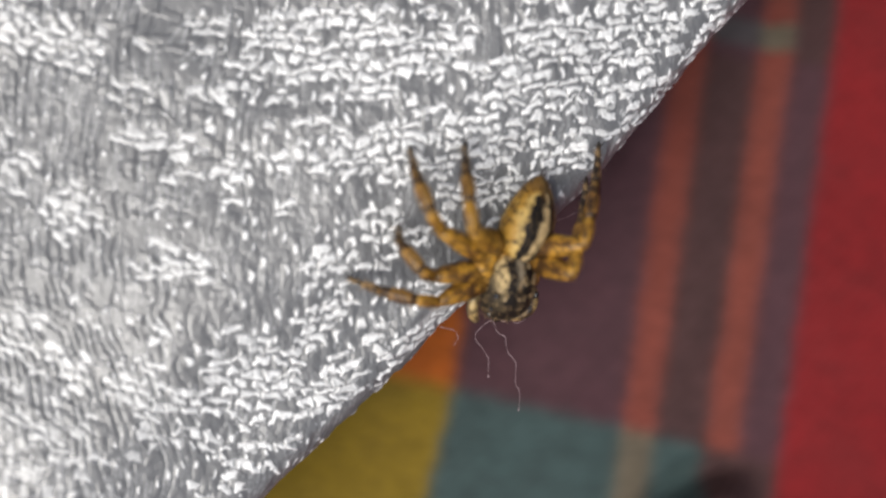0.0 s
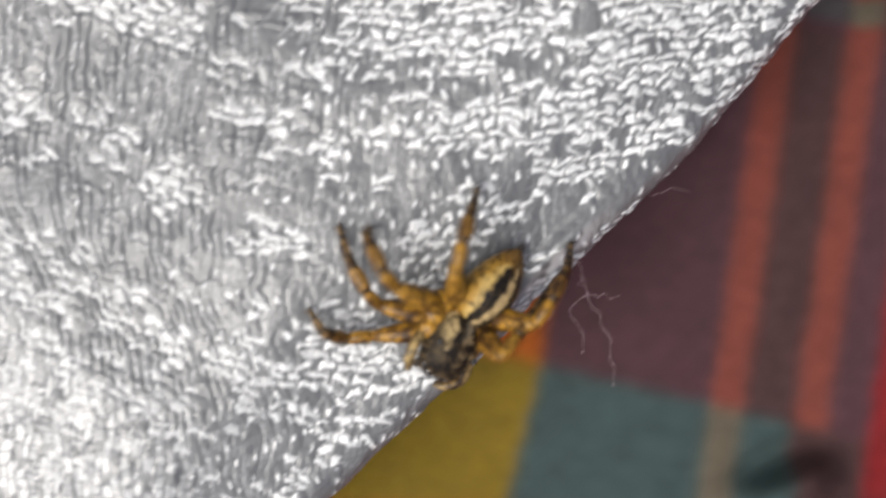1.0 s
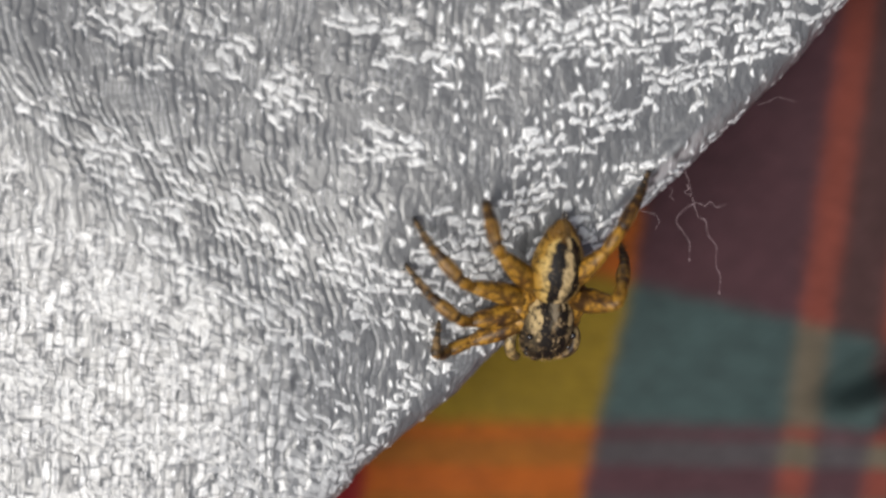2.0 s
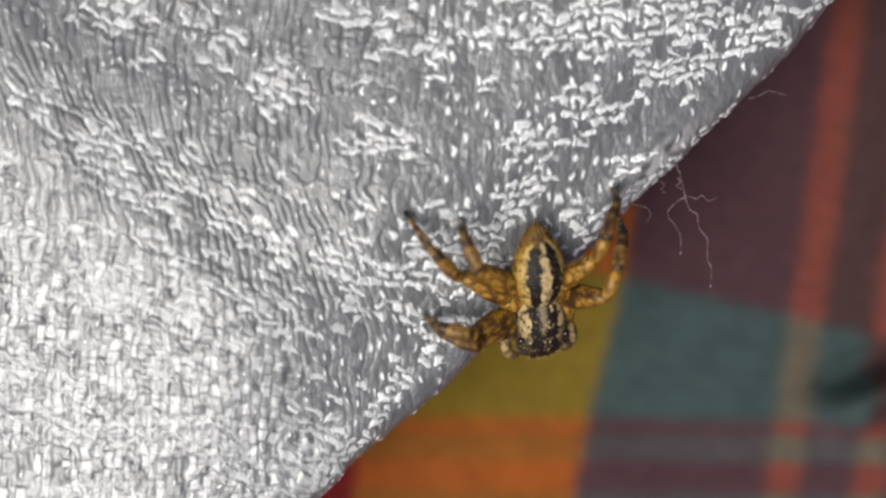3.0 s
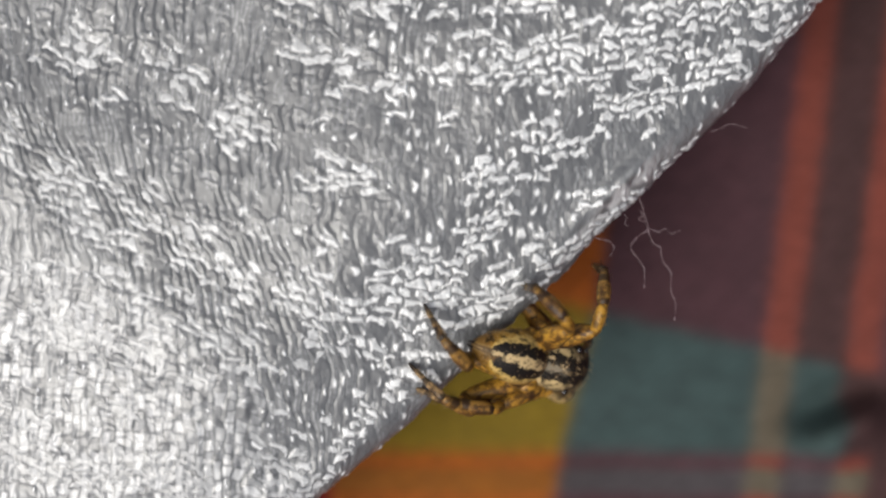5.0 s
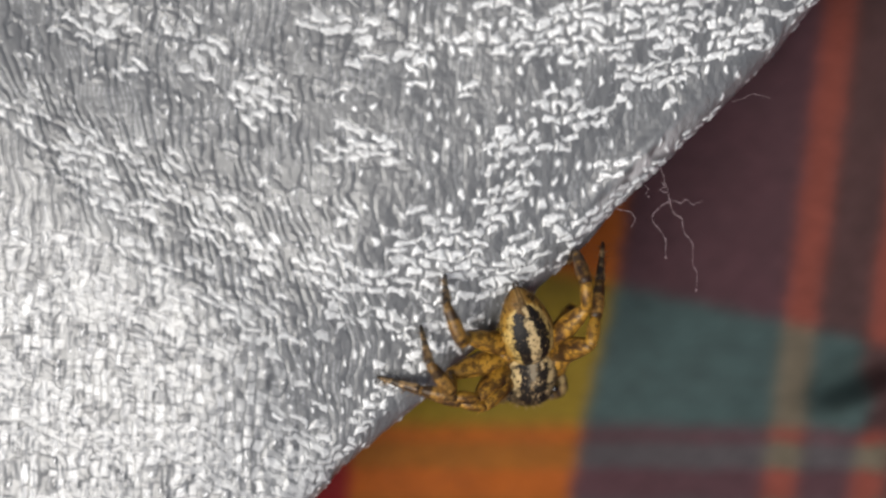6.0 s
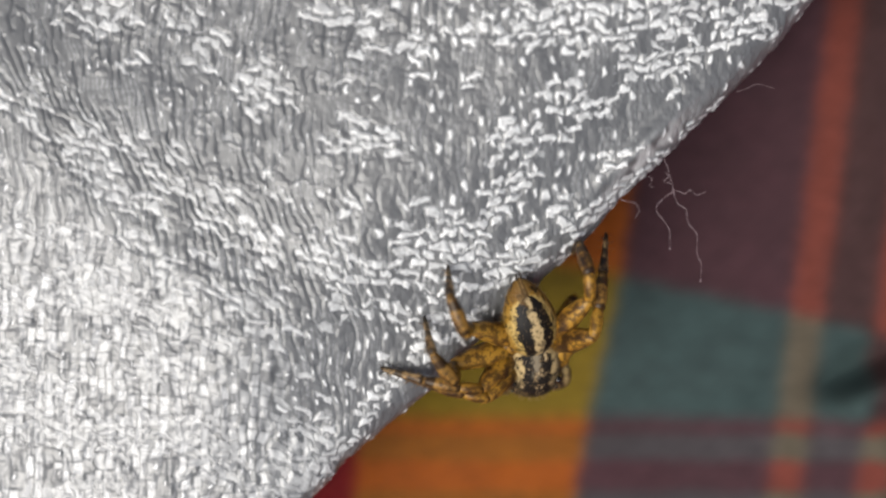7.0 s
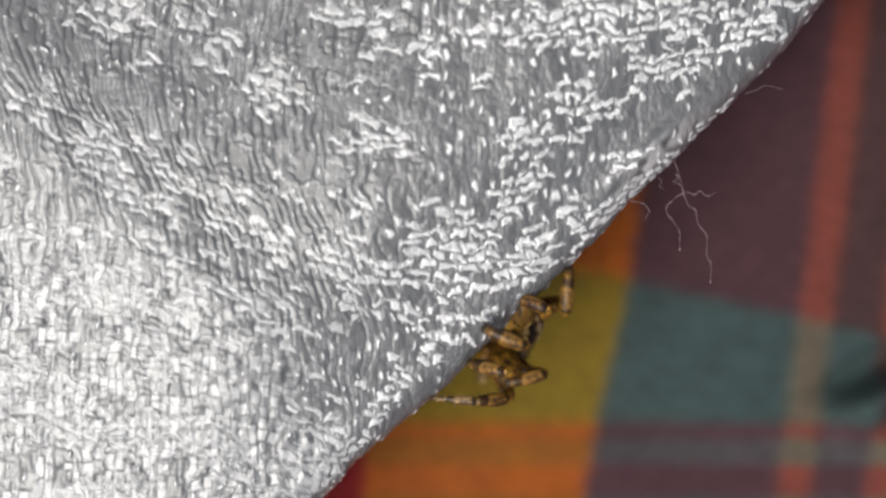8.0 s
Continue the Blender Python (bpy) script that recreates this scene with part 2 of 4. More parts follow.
def grid_object(name, xyz, material, uv=None, yarn=None):
    """A smooth sheet over an array of points in millimetres, rows by columns by 3."""
    rows, cols = xyz.shape[:2]
    me = bpy.data.meshes.new(name)
    index = np.arange(rows * cols, dtype=np.int32).reshape(rows, cols)
    quads = np.stack([index[:-1, :-1], index[:-1, 1:], index[1:, 1:], index[1:, :-1]], -1).reshape(-1, 4)
    me.vertices.add(rows * cols)
    me.vertices.foreach_set("co", (xyz * MM).astype(np.float32).ravel())
    me.loops.add(quads.size)
    me.loops.foreach_set("vertex_index", quads.ravel())
    me.polygons.add(len(quads))
    me.polygons.foreach_set("loop_start", np.arange(0, quads.size, 4, dtype=np.int32))
    me.polygons.foreach_set("use_smooth", np.ones(len(quads), dtype=bool))
    me.update(calc_edges=True)
    if uv is not None:
        layer = me.uv_layers.new(name="weave")
        layer.data.foreach_set("uv", uv.reshape(-1, 2)[quads.ravel()].astype(np.float32).ravel())
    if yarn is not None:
        me.attributes.new("yarn_sheen", "FLOAT", "POINT").data.foreach_set("value", yarn.astype(np.float32).ravel())
    me.materials.append(material)
    return new(name, me)


def smooth(x):
    x = np.clip(x, 0, 1)
    return x * x * (3 - 2 * x)


RNG = np.random.RandomState(7)
TABLE = RNG.rand(512, 512)


def hashed(i, j=0):
    return TABLE[np.asarray(i, int) % 512, np.asarray(j, int) % 512]


def value_noise(x, y):
    """Smooth noise from -1 to 1, one bump a unit."""
    i, j = np.floor(x), np.floor(y)
    fx, fy = smooth(x - i), smooth(y - j)
    a, b, c, d = hashed(i, j), hashed(i + 1, j), hashed(i, j + 1), hashed(i + 1, j + 1)
    return 2 * (a * (1 - fx) * (1 - fy) + b * fx * (1 - fy) + c * (1 - fx) * fy + d * fx * fy) - 1


# ---- the plaid blanket under everything ----
def blanket():
    line = np.concatenate([np.linspace(-260, -32, 40)[:-1], np.linspace(-32, 42, 220), np.linspace(42, 260, 40)[1:]])
    x, y = np.meshgrid(line, line)
    z = 0.25 * value_noise(x / 9 + 3, y / 9) + 0.10 * value_noise(x / 3.1, y / 3.1 + 8)
    # a tuck that runs up to one side: a gentle flank and a steep one
    across, along = (y + 5.9) * 0.88 - (x - 17.6) * 0.47, (x - 17.6) * 0.88 + (y + 5.9) * 0.47
    near = smooth((along + 2.5) / 2.5) * smooth((3.6 - along) / 2.5)
    tuck = near * np.where(across < 0, np.exp(-(across / 1.5) ** 2), np.exp(-(across / 0.6) ** 2) - 0.55 * np.exp(-((across - 1.0) / 0.7) ** 2))
    z = z + 2.1 * tuck - 0.35
    top = -0.55 - 0.225 * np.clip(x - 7.0, -4, 14)
    low = -7.05
    v = np.where(y > top, y - top, np.where(y > low, 6.4 * (y - top) / (top - low), y - low - 6.4))
    u = x - 0.125 * (y + 0.5) - 0.10 * np.minimum(0, np.clip(y + 0.5, -9, 0)) * np.exp(-((x - 6) / 4.5) ** 2)
    ob = grid_object("plaid_blanket", np.stack([x, y, z], -1), PLAID, np.stack([u, v], -1))
    thick = ob.modifiers.new("thickness", "SOLIDIFY")
    thick.thickness, thick.offset = 1.4 * MM, -1
    return tagged(ob, "woven plaid blanket in purple, teal, mustard, orange and red", "blanket", kind="structure")


# ---- the satin cloth ----
ROLL = 1.3                                    # the hem's radius
HEM_Z = 10.65


def hem(s):
    """How far the hem stands out, along the way (1, -1)."""
    base = 2.08 + 0.36 * smooth((s + 8.5) / 5) - 0.75 * smooth((s - 13.5) / 10)
    return base + 0.07 * value_noise(s / 2.1, s * 0 + 5) + 0.035 * value_noise(s / 0.5, s * 0 + 9)


def crown(x, y):
    """The height of the cloth's top."""
    q = 0.72 * x + 0.69 * y
    z = 13.5 - 0.44 * np.log1p(np.exp((-9.0 - q) / 2.0)) + 0.5 * np.exp(-((q + 8.5) / 2.7) ** 2)
    return z + 0.16 * value_noise(x / 5 + 2, y / 5) + 0.07 * value_noise(x / 2 + 9, y / 2 + 4)


# patches in which the weft lies on top: x, y, half length, half width, lean in degrees, how close they lie
BAND_PATCHES = (
    (-1.4, 0.7, 5.8, 2.4, 9, 0.8), (6.2, 3.7, 3.2, 0.55, 40, 1.15), (-15.5, 5.0, 3.4, 1.3, -36, 0.85), (-10.2, 3.0, 5.5, 2.2, -30, 0.5),
    (-3.1, 5.2, 0.9, 0.7, -30, 0.9), (1.5, 5.2, 1.6, 0.6, 5, 0.95), (5, 4.7, 1, 0.45, 10, 0.95), (1.3, 3.4, 0.9, 0.45, 0, 0.95),
    (-15.5, -4.5, 6.5, 5.5, -20, 0.95), (-8, -6.8, 4.6, 2.6, 0, 0.8), (-4.4, -4.5, 4.2, 1.1, 44, 0.75), (-6, 0.4, 2.2, 0.7, -25, 0.8))
FAR_PATCHES = (
    (4.5, 9.7, 7.5, 1.2, 6, 0.85), (-6.5, 6.8, 1.3, 0.9, -20, 0.95), (3.9, 6.7, 1.6, 0.65, 0, 0.95), (10, 12.5, 7.5, 3.4, 28, 0.8),
    (-8, 13.2, 3.6, 1.1, -15, 0.9), (1.6, 13.2, 5.5, 1.9, 8, 0.9), (9.2, 6.4, 1, 0.4, 20, 0.95), (13.2, 9.8, 1.6, 0.5, 46, 0.95),
    (-3.2, 9.3, 2.4, 0.8, -35, 0.85), (-9, 8.5, 3.0, 1.4, -30, 0.4), (6.6, 8.3, 2.0, 0.9, 10, 0.9), (-13, 9.5, 3.5, 1.5, -30, 0.45))
WARP, WEFT, FLOAT = 0.40, 0.40, 0.72          # pitch of the upright yarn, of the level rows, and of the level floats


def dip(x, y):
    """The level yarn hangs in a bowl: how far it rises to either side."""
    bowl = np.where(np.abs(x) < 8, 0.025 * x * x, 0.4 * np.abs(x) - 1.6)
    return np.where(x > 0, bowl * (1 - 0.7 * smooth((y - 2.5) / 3.0)), bowl)


def weave(x, y):
    """The relief of the weave: long upright floats parted by wavy grooves, and patches where the level yarn lies on top
    in staggered rows, with the upright yarn rising through it as bumps. Also gives how strongly the yarn's sheen is
    painted pale."""
    left = smooth((-1.0 - x + 0.2 * (y - 4)) / 6.0)                     # the grooves open towards this side
    loose = smooth((-0.45 * x - 0.9 * y - 1.6) / 7.0) * smooth((-5.0 - x - 0.35 * (y + 2)) / 5.0)   # the plumper weave low on the cloth
    wx = x - 0.10 * left * y + 0.20 * value_noise(x / 1.4, y / 1.7) + 0.11 * value_noise(x / 0.6, y / 0.7) + 0.05 * value_noise(x / 0.22, y / 0.3)
    # a slanting fold drags the upright yarn over
    fold = ((y - 3.2) * 0.87 + (x + 10) * 0.5) / 1.9
    wx = wx + 1.5 * np.tanh(fold) * smooth((-2.0 - x) / 4.0)
    wy = y + 0.16 * value_noise(x / 1.3 + 40, y / 1.1) + 0.09 * value_noise(x / 0.45 + 9, y / 0.5)
    # upright floats
    col = np.floor(wx / WARP)
    ux = 2 * (wx / WARP - col) - 1
    span = (0.6 + 0.8 * hashed(col, 3)) * (1 - 0.35 * loose)
    along = wy / span + 7 * hashed(col, 1)
    cell = np.floor(along)
    vy = 2 * (along - cell) - 1
    lean = hashed(col + 71, cell) - 0.5
    ux = ux + 0.7 * lean * vy * (1 - 0.75 * loose)
    slit = smooth((0.9 * value_noise(x / 0.45 + 33, y / 0.75) + 0.8 * (hashed(col + 3, cell + 8) - 0.5) + 0.2) / 0.25)
    gape = slit * (0.10 + 0.62 * left) * (1 - 0.9 * loose)
    bulge = 1 - (0.07 - 0.03 * left + 0.02 * loose) * ux ** 2
    warp = bulge - 0.85 * gape * np.exp(-((np.abs(ux) - 1.0) / (0.28 + 0.1 * left)) ** 2) - 0.05 * smooth((np.abs(vy) - 0.6) / 0.4) * (1 - left)
    warp = warp + (0.14 - 0.09 * left * (1 - loose) + 0.16 * loose) * (hashed(col + 51, cell) - 0.5) + (0.16 - 0.12 * left) * value_noise(x / 0.26 + 7, y / 0.5)
    # where an upright float dives, a speck of the level yarn peeps out
    often = 0.3 + 0.22 * (1 - left) + 0.1 * smooth((y - 6) / 4)
    big = 0.48 + 0.37 * (1 - left)
    peep = np.where(hashed(col + 5, cell + 17) < often, 0.4 + 0.6 * hashed(col + 25, cell + 47), 0.0)
    peep = peep * np.exp(-np.abs((ux + 0.3 * value_noise(x / 0.3, y / 0.2)) / (0.45 * big)) ** 3 - np.abs((vy * span / 2 - 0.1) / (0.20 * big)) ** 3)
    # level yarn in staggered rows
    fx = wx + 0.10 * value_noise(x / 0.5 + 20, y / 0.45) + 0.06 * value_noise(x / 0.2, y / 0.2 + 3)
    fy = wy - dip(x, y) - 0.06 * x + 0.11 * value_noise(x / 0.7, y / 0.6 + 60) + 0.06 * value_noise(x / 0.2 + 5, y / 0.2)
    row = np.floor(fy / WEFT)
    vx = 2 * (fy / WEFT - row) - 1
    along = fx / FLOAT + 0.5 * (row % 2) + 0.3 * (hashed(row, 2) - 0.5) + 0.12 * value_noise(x / 0.4 + 17, y / 0.28)
    cell2 = np.floor(along)
    uy = 2 * (along - cell2) - 1
    vx = vx + (1.1 * hashed(row + 7, cell2 + 3) - 0.55 + 0.25 * (1 - 2 * (row % 2))) * uy + 0.4 * (uy * uy - 0.3) + 0.3 * (hashed(row + 43, cell2 + 13) - 0.5) + 0.3 * value_noise(x / 0.17 + 3, y / 0.17)
    reach = 0.40 + 0.28 * loose + 0.50 * hashed(row + 13, cell2 + 61)
    bump = smooth((np.abs(uy) - reach) / 0.26)     # the upright yarn comes over
    crinkle = 0.5 + 0.5 * value_noise(x / 0.13 + 11, y / 0.10)
    weft = (1 - bump) * smooth((0.68 + 0.26 * hashed(row + 83, cell2 + 29) - np.abs(vx)) / 0.42) * (0.66 + 0.34 * hashed(row + 31, cell2)) * (0.8 + 0.2 * crinkle)
    # each level float lies on top or below as a whole
    cx = (cell2 + 0.5 - 0.5 * (row % 2)) * FLOAT
    cy = (row + 0.5) * WEFT
    cx = cx + 0.10 * left * cy
    cy = cy + dip(cx, cy) + 0.06 * cx
    over = np.full_like(x, -0.66)
    for px, py, a, b, turn, close in BAND_PATCHES + FAR_PATCHES:
        c, q = math.cos(radians(turn)), math.sin(radians(turn))
        du, dv = (cx - px) * c + (cy - py) * q, (cy - py) * c - (cx - px) * q
        over = np.maximum(over, close - np.sqrt((du / a) ** 2 + (dv / b) ** 2))
    over = np.minimum(over, 0.5 - 0.42 * loose)
    over = over + loose * (1.1 * value_noise(cx / 2.0 + 5, cy / 1.3 + 2) - 0.1)     # low down, rows and upright ribs take turns
    rim = hem((x + y) / math.sqrt(2)) - (x - y) / math.sqrt(2)
    over = over - 0.9 * smooth((1.3 - rim) / 0.7) * smooth((3.0 - (x + y) / math.sqrt(2)) / 2.0)
    over = over + 0.03 + 0.38 * value_noise(cx / 1.0 + 70, cy / 0.7) + (0.85 - 0.35 * loose) * (hashed(row + 151, cell2 + 40) - 0.5)
    m = np.where(over > 0, 1.0, 0.0)
    edge = smooth((1.02 - np.abs(uy)) / 0.12)
    fuzz = (1 - 0.6 * left) * (0.012 * value_noise(x / 0.11, y / 0.15) + 0.02 * value_noise(x / 0.31 + 4, y / 0.37))
    ground = 0.085 * warp + 0.045 * peep
    half = left * (1 - m) * smooth((over + 0.6) / 0.5)                # floats that only press up from below
    ground = ground + 0.04 * half * weft * edge
    relief = np.maximum(ground - 0.02 * m, m * weft * edge * (0.15 - 0.05 * np.maximum(loose, left))) + fuzz + loose * (0.05 * value_noise(x / 0.23 + 21, y / 0.5) + 0.03 * value_noise(x / 0.5 + 3, y / 0.22))
    # glints of the level yarn, put into the colour; weaker to the left and low down
    glint = np.maximum(m * edge * smooth((weft - 0.16) / 0.34) * (0.72 + 0.28 * hashed(row + 19, cell2 + 5)) * (0.62 + 0.38 * smooth(crinkle * 1.3)) * (1 - 0.25 * left) * (1 - 0.32 * loose), 0.95 * (1 - m) * smooth(peep / 0.6))
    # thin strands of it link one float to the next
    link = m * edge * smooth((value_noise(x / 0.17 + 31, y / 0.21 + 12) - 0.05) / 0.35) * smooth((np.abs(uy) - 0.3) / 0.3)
    glint = np.maximum(glint, 0.4 * link * (1 - 0.5 * left))
    relief = relief + 0.02 * link * (1 - loose)
    # sheen along the upright yarn, painted as single pale strands
    rib_sheen = (0.25 + 0.1 * left) * smooth((hashed(col + 9, cell + 31) - 0.6 + 0.15 * left) / 0.2) * np.exp(-((np.abs(ux) - 0.5) / 0.3) ** 2) * crinkle
    # low down, the brighter light on the upright ribs is painted as paler colour
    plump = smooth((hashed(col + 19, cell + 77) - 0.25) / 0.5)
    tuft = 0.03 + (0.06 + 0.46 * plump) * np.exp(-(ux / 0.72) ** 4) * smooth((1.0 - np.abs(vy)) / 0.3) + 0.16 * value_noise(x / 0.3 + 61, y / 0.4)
    rib_sheen = rib_sheen + loose * tuft
    return relief, np.maximum(glint, rib_sheen)


def satin_cloth():
    quarter = ROLL * math.pi / 2
    a = np.concatenate([np.linspace(-70, -quarter - 1.5, 40)[:-1], np.arange(-quarter - 1.5, 25.5, 0.041), np.linspace(25.6, 95, 45)])
    s = np.concatenate([np.linspace(-66, -23, 30)[:-1], np.arange(-23, 25, 0.042), np.linspace(25.1, 68, 34)])
    s, a = np.meshgrid(s, a)
    rim = hem(s)
    flat = np.abs(a)
    turn = np.clip(a / ROLL, -math.pi / 2, math.pi / 2)
    inward = ROLL * (1 - np.cos(turn)) + np.maximum(0, flat - quarter)
    n = rim - inward
    x, y = (s + n) / math.sqrt(2), (s - n) / math.sqrt(2)
    rise = HEM_Z + ROLL * np.sin(turn)
    edge = smooth((inward - 0.4) / 6.0)
    back = smooth((a - 84) / 10.5)
    top = rise + (crown(x, y) - HEM_Z - ROLL) * edge
    top = top * (1 - back) + 1.2 * back
    under = rise - (HEM_Z - ROLL - 0.25) * smooth((inward - 1.2) / 14)
    lip = 0.35 * np.exp(-((s - 8.2) / 2.2) ** 2 - ((inward - 0.9) / 0.35) ** 2)
    z = np.where(a > 0, top + lip, under)
    p = np.stack([x, y, z], -1)
    normal = np.cross(np.gradient(p, axis=1), np.gradient(p, axis=0))
    normal /= np.linalg.norm(normal, axis=-1, keepdims=True)
    flat_n = rim - a
    fine = smooth((25.5 - a) / 1.0) * smooth((a + quarter + 1.5) / 0.5) * smooth((s + 23) / 0.6) * smooth((25 - s) / 0.6)
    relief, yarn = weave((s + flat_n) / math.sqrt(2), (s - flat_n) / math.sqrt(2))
    lip_highlight = 0.6 * np.exp(-((s - 7.8) / 2.4) ** 2 - ((inward - 0.55) / 0.32) ** 2) * smooth(0.6 + 0.9 * value_noise(s / 0.35, a / 0.3))
    yarn = np.maximum(yarn, np.where(a > 0, lip_highlight, 0))       # the highlight along the hem's lip, painted into the colour
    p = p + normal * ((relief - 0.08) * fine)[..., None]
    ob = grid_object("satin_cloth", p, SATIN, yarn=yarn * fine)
    return tagged(ob, "folded silver-grey satin cloth with raised weave on a plaid blanket", "cloth")


def loose_threads(cloth):
    tuft = (
        ((7.68, 4.18, 10.9), (7.79, 3.92, 10.9), (7.95, 3.39, 10.9), (8.06, 2.91, 10.9)),
        ((8.05, 2.91, 10.95), (7.72, 2.69, 10.95), (7.42, 2.38, 10.95), (7.42, 2.08, 10.95), (7.68, 1.79, 10.95), (7.9, 1.38, 10.95), (7.91, 0.72, 10.95)),
        ((8.05, 2.91, 10.95), (8.23, 2.43, 10.95), (8.53, 2.21, 10.95), (8.6, 1.73, 10.95), (8.95, 1.25, 10.95), (8.95, 0.51, 10.95), (9.13, 0.09, 10.95), (9.09, -0.54, 10.95)),
        ((8, 2.99, 11), (8.48, 2.84, 11), (8.68, 2.97, 11), (8.96, 2.78, 11), (9.29, 2.91, 11)),
        ((5.94, 2.64, 10.9), (6.2, 2.55, 10.9), (6.55, 2.47, 10.9), (6.73, 2.21, 10.9), (6.58, 1.88, 10.9)),
        ((7.74, 3.65, 11), (7.85, 3.47, 11), (7.67, 3.34, 11), (7.94, 3.21, 11)),
        ((7.09, 3.52, 10.9), (7.23, 3.39, 10.9), (7.14, 3.17, 10.9), (7.29, 3.04, 10.9)),
    )
    # a snipped end caught on the nap, and one far along the hem
    stray = (
        ((10.44, 6.75, 11.1), (10.78, 6.84, 11.1), (11.17, 7.03, 11.1), (11.39, 7.01, 11.1), (11.65, 6.95, 11.1), (11.91, 6.88, 11.1)),
        ((17.4, 15.6, 11.4), (17.2, 15, 11.5), (16.8, 14.6, 11.4), (16.7, 14.3, 11.3), (16.2, 13.8, 11.1)),
    )
    rnd = random.Random(5)
    for k, line in enumerate(tuft + stray):
        pts = curve_through(line, 10)
        for q in pts[1:-1]:                       # the yarn keeps the crimp of the weave
            q += Vector([rnd.uniform(-0.018, 0.018) for _ in range(3)])
        thick = 0.0095 if k < 6 else 0.007
        bm = tube(pts, lambda t: thick * (1 + 0.35 * math.sin(23 * t + k) + 0.25 * math.sin(57 * t)) * (1.2 - 0.45 * t))
        if k in (1, 2):                          # a frayed knot at the loose end
            bmesh.ops.create_icosphere(bm, subdivisions=2, radius=0.036, matrix=Matrix.Translation(pts[-1]) @ Matrix.Diagonal((0.7, 1.6, 0.7, 1)))
        part("loose_thread", bm, FIBRE, cloth, "pale frayed thread at the hem")


# ---- the spider: x ahead, z up, the waist at the origin ----
LEG = {1: 6.5, 2: 6.3, 3: 7.3, 4: 7.2}
SHARE = (0.36, 0.15, 0.22, 0.27)
HIP = {1: (1.2, 0.72), 2: (0.8, 0.88), 3: (0.32, 0.86), 4: (-0.12, 0.6)}


def bristles(parent, count, seed, where, length):
    """Fine hairs on an egg-shaped part: where(a, b) gives root and way."""
    rnd = random.Random(seed)
    bm = bmesh.new()
    for _ in range(count):
        root, way = where(rnd.random(), rnd.uniform(0.02, 0.98))
        way = (way + Vector([rnd.uniform(-0.5, 0.5) for _ in range(3)])).normalized()
        side = way.cross((rnd.random(), 1, rnd.random())).normalized() * 0.011
        up = side.cross(way)
        tip = bm.verts.new(root + way * length * rnd.uniform(0.5, 1.2))
        base = [bm.verts.new(root + side * math.cos(q) + up * math.sin(q)) for q in (0, 2.1, 4.2)]
        for k in range(3):
            bm.faces.new((base[k], base[(k + 1) % 3], tip))
    part("bristles", bm, BRISTLE, parent, "fine pale hairs")


def abdomen_rings():
    rings = []
    for k in range(23):
        t = k / 22
        r = 0.08 + 1.05 * (math.sin(math.pi * min(1, t * 0.93 + 0.07) ** 0.82)) ** 0.66 * (1 - 0.16 * t)
        rings.append((0.05 - 3.2 * t, r * 1.0, r * 0.86, -0.02 + 0.12 * math.sin(math.pi * t) - 0.10 * t))
    return rings


